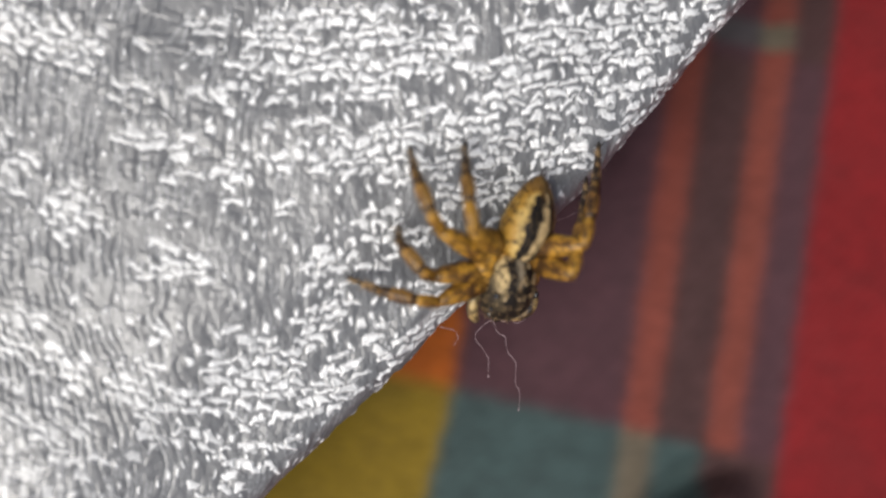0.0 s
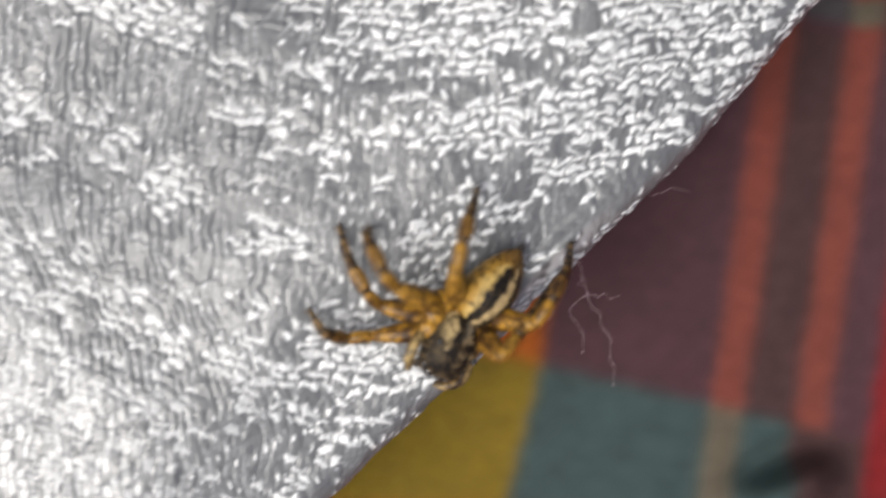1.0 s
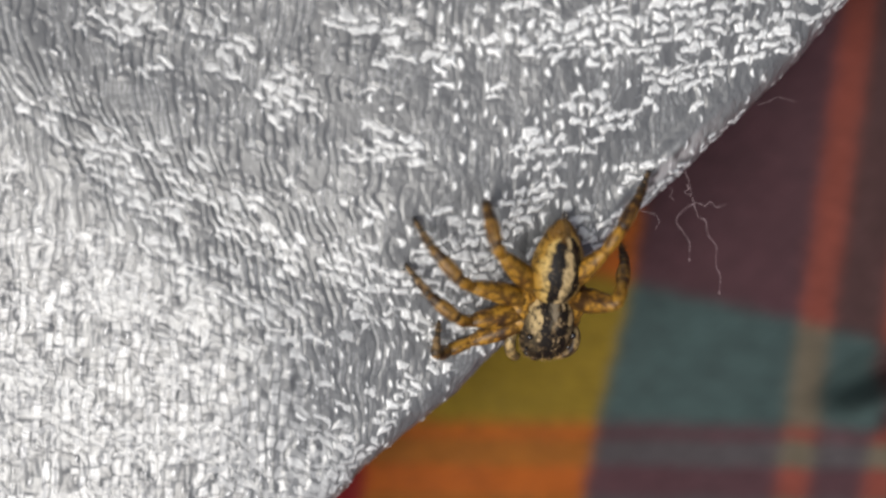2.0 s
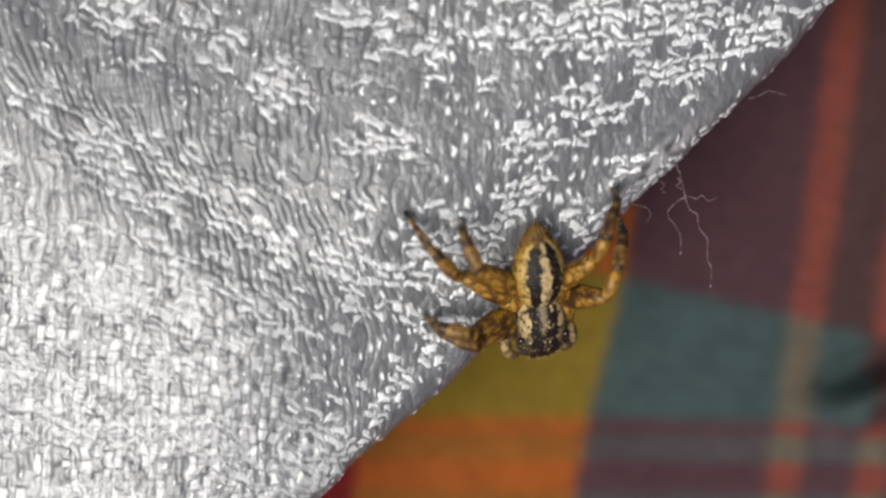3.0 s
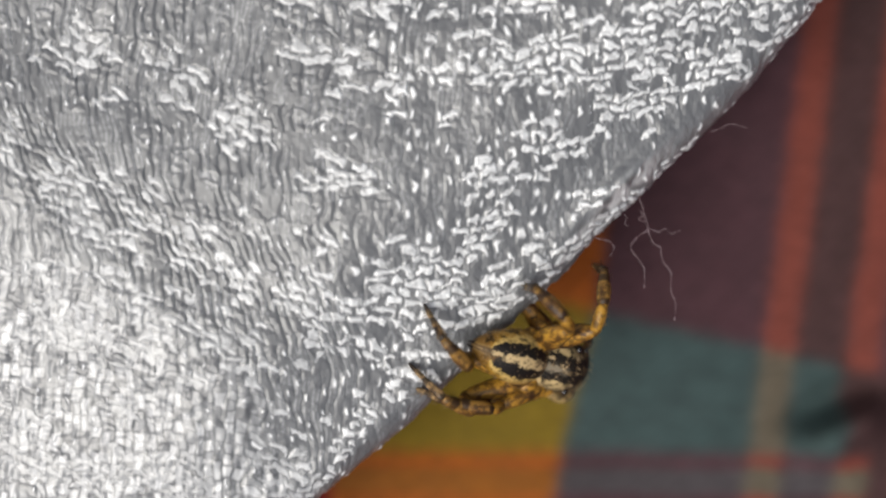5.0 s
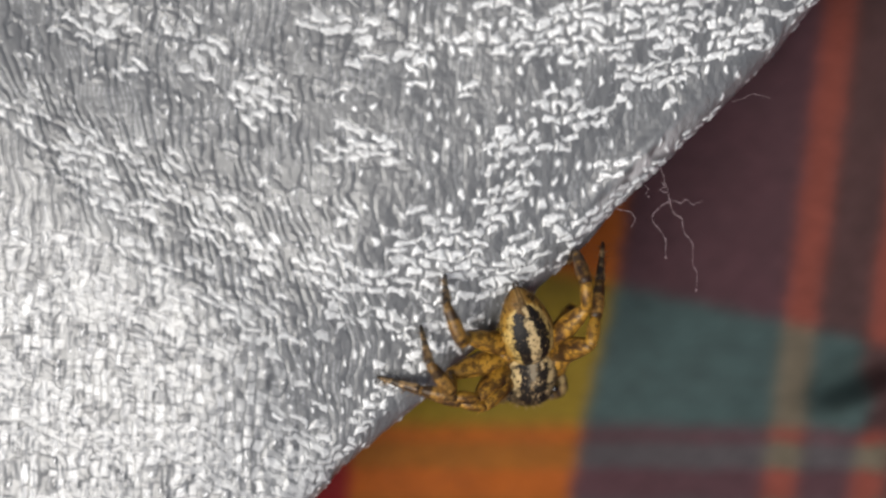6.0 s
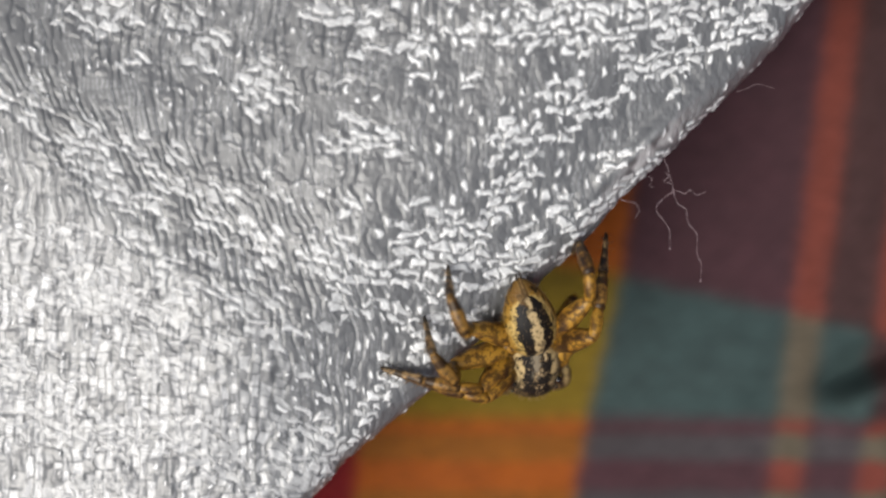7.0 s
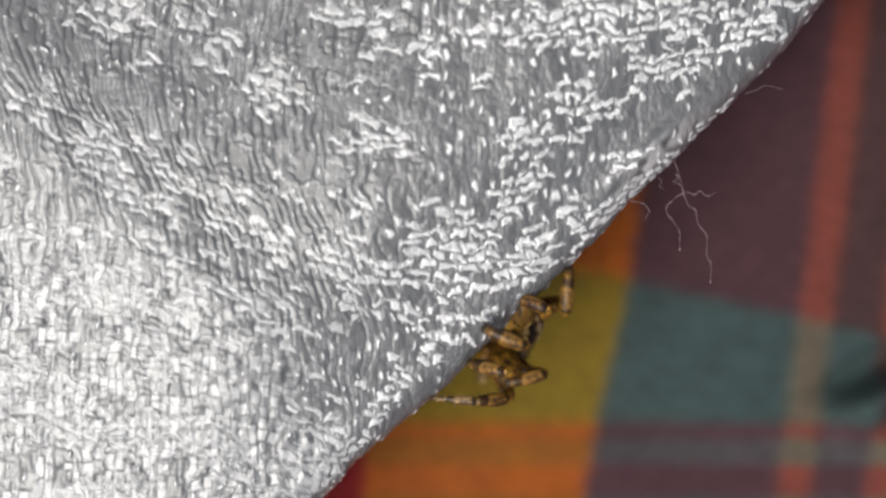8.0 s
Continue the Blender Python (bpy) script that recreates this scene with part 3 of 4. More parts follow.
def spider():
    body = new("jumping_spider")
    tagged(body, "small ochre jumping spider with black stripes, clinging to the cloth hem", "spider")
    rings = [(-0.05, 0.22, 0.20, -0.06), (0.10, 0.58, 0.42, 0.0), (0.35, 0.88, 0.58, 0.06), (0.75, 1.01, 0.70, 0.13), (1.15, 1.05, 0.76, 0.17),
             (1.55, 0.99, 0.74, 0.17), (1.85, 0.90, 0.64, 0.14), (2.08, 0.76, 0.50, 0.10), (2.2, 0.58, 0.36, 0.07), (2.25, 0.30, 0.18, 0.04)]
    rings = [(1.2 * x, 1.02 * ry, 1.12 * rz, 1.2 * up) for x, ry, rz, up in rings]
    shell = part("carapace", loft(rings, 28), CARAPACE, body, "black and cream mottled head shield")
    for x, y, z, r in ((2.17, 0.23, 0.18, 0.19), (2.04, 0.53, 0.24, 0.13), (1.75, 0.70, 0.48, 0.07), (1.25, 0.72, 0.64, 0.11)):
        for sign in (1, -1):
            bm = bmesh.new()
            bmesh.ops.create_uvsphere(bm, u_segments=14, v_segments=9, radius=1.2 * r, matrix=Matrix.Translation((1.2 * x, 1.22 * sign * y, 1.2 * z)))
            part("eye", bm, EYE, shell, "glossy black eye")
    for sign in (1, -1):
        bm = loft([(0, 0.16, 0.17, 0), (0.25, 0.19, 0.19, -0.03), (0.5, 0.14, 0.15, -0.06), (0.66, 0.05, 0.05, -0.09)], 12)
        bmesh.ops.transform(bm, matrix=pose(2.35, sign * 0.26, -0.22, 0, 55, 0) @ Matrix.Scale(1.2, 4), verts=bm.verts)
        part("fang_base", bm, DARK, body, "dark hairy jaw")
        bm = tube(curve_through([(1.3, sign * 0.95, -0.25), (1.75, sign * 1.28, 0.0), (2.35, sign * 1.3, 0.08), (2.8, sign * 0.98, -0.1), (2.95, sign * 0.68, -0.42)]),
                  lambda t: 0.19 - 0.09 * t + 0.07 * math.sin(math.pi * t), 12)
        part("feeler", bm, PALP, body, "cream and dark mottled feeler beside the jaws")
    belly = part("abdomen", loft(abdomen_rings(), 28), ABDOMEN, body, "pointed ochre abdomen with two black stripes and a cream middle")
    for sign in (1, -1):
        bm = tube(curve_through([(-3.02, sign * 0.07, -0.1), (-3.2, sign * 0.09, -0.1), (-3.38, sign * 0.06, -0.11)]), lambda t: 0.075 - 0.045 * t, 8)
        part("spinneret", bm, DARK, belly)

    def on_belly(a, t):
        x, ry, rz, up = abdomen_rings()[int(1 + t * 20)]
        q = a * 2 * math.pi
        return Vector((x, ry * math.cos(q), up + rz * math.sin(q))), Vector((-0.9, math.cos(q), math.sin(q))).normalized()

    def on_shell(a, t):
        x, ry, rz, up = rings[int(1 + t * 8)]
        q = a * 2 * math.pi
        return Vector((x, ry * math.cos(q), up + rz * math.sin(q))), Vector((0.5, math.cos(q), math.sin(q))).normalized()

    bristles(belly, 420, 3, on_belly, 0.15)
    bristles(shell, 320, 4, on_shell, 0.20)
    for n, (hx, hy) in HIP.items():
        for sign in (1, -1):
            bm = loft([(-0.3, 0.1, 0.1, 0), (-0.2, 0.26, 0.26, 0), (0.05, 0.36, 0.36, 0.02), (0.3, 0.33, 0.34, 0.02), (0.5, 0.2, 0.2, 0), (0.56, 0.08, 0.08, 0)], 14)
            bmesh.ops.transform(bm, matrix=pose(hx, sign * hy, -0.08, 0, 4, sign * (62 + 18 * n)) @ Matrix.Diagonal((1.35, 1.3, 1.2, 1)), verts=bm.verts)
            part("coxa", bm, FEMUR, body, "rounded ochre leg base")
    legs = {}
    for n, total in LEG.items():
        for side in ("right", "left"):
            f, p, t, m = (total * k for k in SHARE)
            shapes = (
                ("femur", FEMUR, 1.4, [(-0.1, 0.12, 0.14, 0), (0.12, 0.25, 0.30, 0), (0.45 * f, 0.30, 0.36, 0.02), (0.8 * f, 0.22, 0.26, 0), (f, 0.14, 0.15, 0), (f + 0.05, 0.08, 0.09, 0)]),
                ("patella", FEMUR, 1.35, [(-0.08, 0.1, 0.1, 0), (0.05, 0.16, 0.17, 0), (0.55 * p, 0.19, 0.20, 0.02), (p, 0.14, 0.14, 0), (p + 0.05, 0.09, 0.09, 0)]),
                ("tibia", SHANK, 1.62, [(-0.06, 0.1, 0.1, 0), (0.08, 0.15, 0.155, 0), (0.4 * t, 0.175, 0.185, 0), (0.85 * t, 0.125, 0.13, 0), (t + 0.03, 0.09, 0.09, 0)]),
                ("metatarsus", FOOT, 1.5, [(-0.05, 0.08, 0.08, 0), (0.08, 0.13, 0.13, 0), (0.4 * m, 0.10, 0.105, 0), (0.6 * m, 0.07, 0.072, 0), (0.66 * m, 0.078, 0.08, 0), (0.92 * m, 0.055, 0.055, 0), (m, 0.04, 0.035, 0), (m + 0.06, 0.015, 0.015, -0.02)]))
            chain = []
            for k, (name, skin, thick, sections) in enumerate(shapes):
                bm = loft([(x, thick * a, thick * b, c) for x, a, b, c in sections], 12)
                rnd = random.Random(10 * n + k)
                for _ in range(60):
                    x0, a0 = rnd.uniform(0, sections[-2][0]), rnd.uniform(0, 2 * math.pi)
                    root = Vector((x0, 0.08 * math.cos(a0), 0.08 * math.sin(a0)))
                    tip = root + Vector((0.2, 0.36 * math.cos(a0), 0.36 * math.sin(a0))) * rnd.uniform(0.6, 1.05)
                    base = [bm.verts.new(root + d) for d in (Vector((0.012, 0, 0)), Vector((-0.006, 0.01, 0)), Vector((-0.006, -0.01, 0.004)))]
                    top = bm.verts.new(tip)
                    for j in range(3):
                        bm.faces.new((base[j], base[(j + 1) % 3], top))
                chain.append(part(name, bm, skin, body))
            legs[side, n] = chain
    return body, belly, legs


# where the waist is (mm), the heading and downward pitch of the head, the abdomen's turn and pitch, and the roll (degrees)
BODY_FIRST = (
    (0, 8.65, 5.56, 13.2, -100.4, 20.73, -8.23, 2.65, -32),
    (0.3, 7.03, 5.17, 13.3, -114.1, -2.68, -6.78, 9, -32.6),
    (0.5, 5.86, 3.56, 13.3, -131.15, -3.57, 0.29, -2.63, -33),
    (0.7, 4.44, 2.91, 13.2, -124.54, -2.02, -5.17, 8.47, -33.4),
    (1, 3.42, 2.31, 13.2, -119.85, -3.53, -8.82, 1.98, -34),
    (1.2, 2.89, 1.47, 13.12, -115.7, 14.88, -8.38, 8.96, -31.6),
    (1.5, 2.38, 0.56, 13, -106.85, 22.04, -5.66, 21.68, -28),
    (1.7, 2.12, -0.24, 12.84, -90.15, 22.46, -15.7, 25.02, -25.16),
    (2, 2.43, -0.49, 12.6, -97.31, 23.01, -0.8, 16.49, -20.9),
    (2.2, 2.33, -0.53, 12.6, -97.41, 25.89, -0.99, 20.61, -18),
)
BODY_NEXT = (
    (3.3, 2.31, -1.02, 12, -80.83, 34.09, 1.07, 23.64, -8),
    (3.5, 2.61, -1.16, 12, -76.8, 35.42, -2.18, 33.83, -2.7),
    (3.8, 3.19, -2.27, 11.6, -55.03, 46.57, -12.21, 36.62, 7.5),
    (4, 3.56, -2.04, 11.4, -4.21, 41.87, -10.78, 35.24, 15),
    (4.2, 4.17, -2.24, 11.3, 3.13, 48.5, -9.11, 29.42, 15),
    (4.5, 3.97, -2.45, 11.2, -24.58, 50.77, -11.28, 36.47, 15),
    (4.7, 3.88, -2.11, 11.2, -2.67, 45.01, -10.02, 32.73, 15),
)
BODY_LAST = (
    (5.8, 2.67, -2.38, 11.2, -73.82, 36.87, 13.87, 31.27, -8),
    (6, 2.71, -2.83, 11.2, -91.34, 41.91, 14.86, 30.09, -8.2),
    (6.5, 2.7, -2.84, 11.2, -91.4, 42.71, 14.92, 30.74, -8.6),
    (7, 2.67, -2.83, 11.2, -91.53, 42.27, 14.94, 30.36, -9.1),
    (7.2, 2.02, -2.97, 11, -77.8, 41.56, 14.02, 31.83, -15),
    (7.5, 3.03, -3.19, 9.9, -88.64, 55.68, 15.83, 51.17, -36),
    (7.8, 2.39, -2.49, 9.2, -89.24, 53.27, 13.34, 54.67, -50),
    (8, 1.4, -2.46, 8.7, -107.45, 55.88, -5.03, 63.67, -66),
)
# where each foot is set down (mm)
FEET = {}
FEET["right", 1] = (
    (0, 2.54, 4.43, 13.03), (0.3, 2.23, 3.17, 12.76), (0.5, -0.81, 4.3, 13.64), (0.7, -0.59, 3.1, 13.39),
    (1, -2.4, 2.31, 13.52), (1.2, -2.38, 0.7, 13.18), (1.5, -3.7, -0.36, 13.22), (1.7, -1.39, -2.17, 12.27),
    (2, -1.76, -1.69, 12.44), (2.2, -1.61, -1.72, 12.4), (3.3, -1.8, -2.15, 12.36), (3.5, 1.04, -3.53, 10.2),
    (3.8, -0.11, -4.39, 10.2), (4, -1.39, -2.18, 12.27), (4.2, -1.19, -2.75, 12.16), (4.5, -1.25, -2.48, 12.2),
    (4.7, -1, -2.6, 12.15), (5.8, -0.64, -5.4, 10.2), (6, -3.35, -3.81, 12.35), (6.5, -3.34, -3.8, 12.35),
    (7, -3.38, -3.78, 12.36), (7.2, -3.33, -4.42, 12.22), (7.5, -1.97, -4.98, 11.53), (7.8, -1.14, -4.85, 9.4),
    (8, -1.72, -5.01, 11.18),
)
FEET["right", 2] = (
    (0, 4.37, 6.38, 13.08), (0.3, 1.04, 6.27, 13.63), (0.5, 0.99, 6.57, 13.64), (0.7, -1.02, 5.4, 13.69),
    (1, -1.34, 5.42, 13.71), (1.2, -3.07, 3.12, 13.7), (1.5, -3.54, 0.09, 13.27), (1.7, -2.81, -0.09, 13.08),
    (2, -3.03, 0.46, 13.25), (2.2, -3.04, 0.12, 13.18), (3.3, -1.8, -2, 12.39), (3.5, -2.85, -0.25, 13.05),
    (3.8, -1.57, -2.67, 12.23), (4, -1.71, -2, 12.37), (4.2, -1.49, -2.58, 12.23), (4.5, -1.66, -2.02, 12.35),
    (4.7, -1.3, -2.34, 12.23), (5.8, -0.68, -5.13, 10.2), (6, -3.14, -3.86, 12.3), (6.5, -3.13, -3.85, 12.3),
    (7, -3.17, -3.83, 12.31), (7.2, -3.12, -4.35, 12.2), (7.5, -0.87, -5.34, 9.4), (7.8, 0.07, -4.38, 9.4),
    (8, 0.87, -4.34, 9.4),
)
FEET["right", 3] = (
    (0, 4.76, 9.26, 13.51), (0.3, 2.45, 7.83, 13.68), (0.5, 1.89, 8.1, 13.69), (0.7, 2.04, 6.98, 13.63),
    (1, -0.16, 5.32, 13.63), (1.2, -0.39, 5.79, 13.65), (1.5, -2.63, 3.4, 13.7), (1.7, -1.81, 2.27, 13.41),
    (2, -2.75, 2.21, 13.56), (2.2, -2.85, 1.81, 13.52), (3.3, -2.74, 2.22, 13.56), (3.5, -2.73, -0.08, 13.07),
    (3.8, -2.65, -0.31, 12.99), (4, -1.39, -1.92, 12.32), (4.2, -1.3, -2.42, 12.21), (4.5, -1.53, -1.87, 12.36),
    (4.7, -1.17, -2.16, 12.24), (5.8, -1.3, -2.39, 12.22), (6, -1.52, -1.9, 12.35), (6.5, -1.5, -1.9, 12.34),
    (7, -1.54, -1.87, 12.36), (7.2, -2, -2.39, 12.36), (7.5, 0.14, -3.22, 11), (7.8, 0.3, -3.48, 9.4),
    (8, 0.65, -3.71, 9.4),
)
FEET["right", 4] = (
    (0, 6.78, 9.44, 13.18), (0.3, 6.4, 8.94, 13.18), (0.5, 6.09, 7.67, 12.95), (0.7, 3.69, 6.24, 13.22),
    (1, 3.76, 6.86, 13.33), (1.2, 1.3, 4.28, 13.32), (1.5, 1.15, 4.84, 13.47), (1.7, 0.38, 2.29, 12.95),
    (2, 0.07, 2.73, 13.15), (2.2, 0.18, 2.53, 13.07), (3.3, -0.75, 1.72, 13.06), (3.5, -0.5, 1.89, 13.05),
    (3.8, -0.86, 0.77, 12.85), (4, -0.79, 0.38, 12.74), (4.2, -0.68, 0.26, 12.68), (4.5, -0.79, 0.36, 12.73),
    (4.7, -0.67, 0.17, 12.66), (5.8, -0.51, -0.26, 12.51), (6, -0.62, 0.02, 12.61), (6.5, -0.6, 0, 12.6),
    (7, -0.63, 0.04, 12.61), (7.2, -0.92, -0.26, 12.61), (7.5, -0.23, -1.69, 12.17), (7.8, 0.28, -2.25, 11.88),
    (8, 0.85, -2.53, 11.1),
)
FEET["left", 1] = (
    (0, 8.24, 4.45, 10.35), (0.3, 5.92, 3.25, 11.15), (0.5, 4.2, 2.04, 11.19), (0.7, 2.99, 1.26, 11.03),
    (1, 2.06, 0.51, 11.09), (1.2, 2.09, 0.25, 10.4), (1.5, 2.02, -0.48, 10.11), (1.7, 2.18, -1.32, 9.95),
    (2, 2.53, -1.56, 9.71), (2.2, 2.56, -1.48, 9.67), (3.3, 3.12, -1.44, 9.05), (3.5, 3.63, -1.45, 9.1),
    (3.8, 4.28, -1.61, 8.79), (4, 4.11, -0.57, 8.74), (4.2, 4.22, -0.73, 8.61), (4.5, 4.62, -1.09, 8.51),
    (4.7, 4.24, -0.62, 8.52), (5.8, 3.48, -2.56, 8.23), (6, 3.43, -2.98, 8.2), (6.5, 3.4, -2.94, 8.2),
    (7, 3.35, -2.95, 8.19), (7.2, 2.49, -2.97, 7.95), (7.5, 2.2, -2.65, 6.98), (7.8, 1.21, -2.21, 6.36),
    (8, 0.12, -1.77, 5.98),
)
FEET["left", 2] = (
    (0, 8.44, 4.82, 10.41), (0.3, 6.21, 3.56, 11.04), (0.5, 4.56, 2.25, 11.07), (0.7, 3.33, 1.51, 10.93),
    (1, 2.37, 0.79, 10.97), (1.2, 2.39, 0.55, 10.42), (1.5, 2.27, -0.14, 10.2), (1.7, 2.33, -0.92, 10.04),
    (2, 2.72, -1.2, 9.81), (2.2, 2.76, -1.12, 9.8), (3.3, 3.22, -1.07, 9.25), (3.5, 3.71, -1.09, 9.33),
    (3.8, 4.27, -1.31, 9.09), (4, 3.85, -0.39, 9.04), (4.2, 3.97, -0.59, 8.94), (4.5, 4.48, -0.85, 8.84),
    (4.7, 4, -0.45, 8.83), (5.8, 3.54, -2.19, 8.45), (6, 3.59, -2.67, 8.45), (6.5, 3.57, -2.64, 8.45),
    (7, 3.52, -2.64, 8.44), (7.2, 2.58, -2.62, 8.18), (7.5, 2.3, -2.33, 7.24), (7.8, 1.29, -1.86, 6.6),
    (8, 0.28, -1.46, 6.23),
)
FEET["left", 3] = (
    (0, 11.51, 8.66, 11.77), (0.3, 11.11, 8.24, 11.77), (0.5, 9.34, 5.35, 10.2), (0.7, 9.32, 5.64, 10.2),
    (1, 7.13, 4.02, 11.52), (1.2, 6.63, 3.92, 11.81), (1.5, 5.8, 3.38, 11.91), (1.7, 5.66, 2.62, 11.5),
    (2, 5.31, 1.3, 10.2), (2.2, 5.74, 1.27, 10.2), (3.3, 5.31, 2.34, 11.62), (3.5, 5.71, 2.03, 10.2),
    (3.8, 5.86, 1.24, 10.2), (4, 5.69, 1.9, 10.2), (4.2, 5.62, 1.87, 10.2), (4.5, 5.79, 1.96, 10.2),
    (4.7, 6.07, 1.68, 10.2), (5.8, 5.59, 1.34, 10.2), (6, 5.61, 1.86, 10.2), (6.5, 5.61, 1.84, 10.2),
    (7, 5.58, 1.86, 10.2), (7.2, 5.05, 0.54, 10.2), (7.5, 4.62, 0.28, 9.4), (7.8, 3.71, 0.55, 11.58),
    (8, 3.38, -0.4, 9.4),
)
FEET["left", 4] = (
    (0, 11.94, 10.08, 12.09), (0.3, 11.38, 9.9, 12.18), (0.5, 9.45, 6.98, 11.96), (0.7, 9.32, 6.59, 11.83),
    (1, 7.32, 4.94, 11.98), (1.2, 6.76, 4.64, 12.05), (1.5, 5.87, 3.66, 12), (1.7, 5.86, 3.42, 11.9),
    (2, 6.16, 4.13, 12.07), (2.2, 6.02, 4.03, 12.08), (3.3, 4.96, 3.02, 12.09), (3.5, 5.06, 3.2, 12.1),
    (3.8, 3.78, 1.75, 12.11), (4, 3.49, 1.85, 12.17), (4.2, 3.7, 0.92, 11.82), (4.5, 3.28, 0.98, 12.03),
    (4.7, 3.24, 0.72, 11.94), (5.8, 3.33, 0.53, 11.81), (6, 4.13, 0.48, 10.2), (6.5, 4.13, 0.48, 10.2),
    (7, 4.1, 0.49, 10.2), (7.2, 3.36, 0, 11.28), (7.5, 2.94, -1.07, 9.4), (7.8, 2.31, -1.23, 9.4),
    (8, 2.11, -1.47, 9.4),
)
# where each knee is (mm)
KNEES = {}
KNEES["right", 1] = (
    (0, 5.84, 3.6, 14.04), (0.3, 4.78, 3.04, 15.12), (0.5, 1.28, 2.87, 13.77), (0.7, 0.99, 1.87, 14.1),
    (1, -0.44, 1.3, 13.72), (1.2, -0.3, 0.58, 14.21), (1.5, -1.32, -0.58, 12.84), (1.7, -0.39, -2.11, 13.89),
    (2, -0.93, -2.6, 12.36), (2.2, -0.05, -2.16, 13.63), (3.3, -0.04, -2.75, 12.68), (3.5, 1.45, -2.39, 12.66),
    (3.8, 1.71, -3.86, 12.01), (4, 1.62, -3.75, 10.31), (4.2, 2.03, -3.89, 10.14), (4.5, 2.05, -4.15, 10.52),
    (4.7, 2.51, -3.81, 10.88), (5.8, 1.35, -4.52, 12), (6, 0.94, -4.94, 11.95), (6.5, 0.94, -4.94, 11.93),
    (7, 0.91, -4.93, 11.95), (7.2, 0.66, -4.96, 11.79), (7.5, 1.35, -5.22, 10.69), (7.8, 1.6, -4.33, 10.06),
    (8, 1.27, -4.82, 9.61),
)
KNEES["right", 2] = (
    (0, 5.62, 4.53, 14.12), (0.3, 3.78, 4.51, 14.2), (0.5, 2.6, 3.74, 14.41), (0.7, 1.18, 3.15, 14.15),
    (1, 0.17, 2.5, 14.1), (1.2, -0.69, 1.28, 13.28), (1.5, -0.91, -0.08, 13.33), (1.7, -0.98, -1.27, 13.01),
    (2, -0.64, -1.65, 13.17), (2.2, -0.55, -1.93, 13.37), (3.3, 0.05, -2.39, 12.99), (3.5, 0.12, -2.55, 12.76),
    (3.8, 0.8, -3.53, 12.01), (4, 1.71, -3.82, 10.56), (4.2, 1.9, -3.79, 10.41), (4.5, 1.5, -3.9, 10.33),
    (4.7, 1.86, -3.77, 10.39), (5.8, 1.19, -4.37, 12.27), (6, 0.66, -4.67, 12.17), (6.5, 0.66, -4.66, 12.18),
    (7, 0.62, -4.65, 12.2), (7.2, 0.45, -4.79, 12.09), (7.5, 1.01, -4.75, 11.05), (7.8, 1.72, -3.86, 10.44),
    (8, 2.2, -4.13, 9.9),
)
KNEES["right", 3] = (
    (0, 6.09, 6.06, 14.82), (0.3, 5.01, 5.56, 15.1), (0.5, 3.66, 4.77, 15.11), (0.7, 2.85, 4.21, 15.01),
    (1, 1.11, 3.05, 15.07), (1.2, 0.52, 2.99, 14.79), (1.5, -0.72, 0.92, 14.5), (1.7, 0.02, 0.51, 14.32),
    (2, -0.51, -0.31, 14.04), (2.2, -0.43, -0.6, 14), (3.3, -0.87, 0, 12.89), (3.5, -0.28, -2.06, 13.17),
    (3.8, -0.29, -2.55, 12.22), (4, 0.93, -3.32, 10.86), (4.2, 1.01, -3.35, 10.76), (4.5, 0.39, -3.55, 10.72),
    (4.7, 1.19, -3.46, 10.73), (5.8, 0.29, -3.8, 12.54), (6, -0.44, -3.73, 12.11), (6.5, -0.43, -3.73, 12.16),
    (7, -0.47, -3.71, 12.16), (7.2, -0.84, -3.74, 12.38), (7.5, 0.9, -4.06, 11.4), (7.8, 1.16, -3.72, 10.81),
    (8, 1.3, -3.66, 10.35),
)
KNEES["right", 4] = (
    (0, 7.43, 5.98, 14.86), (0.3, 6.86, 5.83, 14.99), (0.5, 5.4, 4.28, 14.96), (0.7, 4.11, 3.98, 14.86),
    (1, 2.95, 3.38, 14.86), (1.2, 1.85, 2.77, 14.77), (1.5, 0.98, 1.67, 14.6), (1.7, 1.02, 0.8, 14.41),
    (2, 0.81, 0.61, 14.12), (2.2, 0.8, -0.06, 14.12), (3.3, 0.32, -0.08, 13.41), (3.5, 0.33, -0.57, 13.37),
    (3.8, 0.34, -1.57, 12.53), (4, 0.44, -2.17, 12.09), (4.2, 0.53, -2.29, 11.96), (4.5, 0.6, -2.14, 12.03),
    (4.7, 1.26, -1.95, 12.03), (5.8, 0.54, -2.36, 12.68), (6, 0.45, -2.34, 12.68), (6.5, 0.46, -2.35, 12.69),
    (7, 0.43, -2.33, 12.69), (7.2, 0.02, -2.46, 12.54), (7.5, 0.72, -3.18, 11.62), (7.8, 0.94, -2.95, 11.01),
    (8, 1.3, -2.77, 10.54),
)
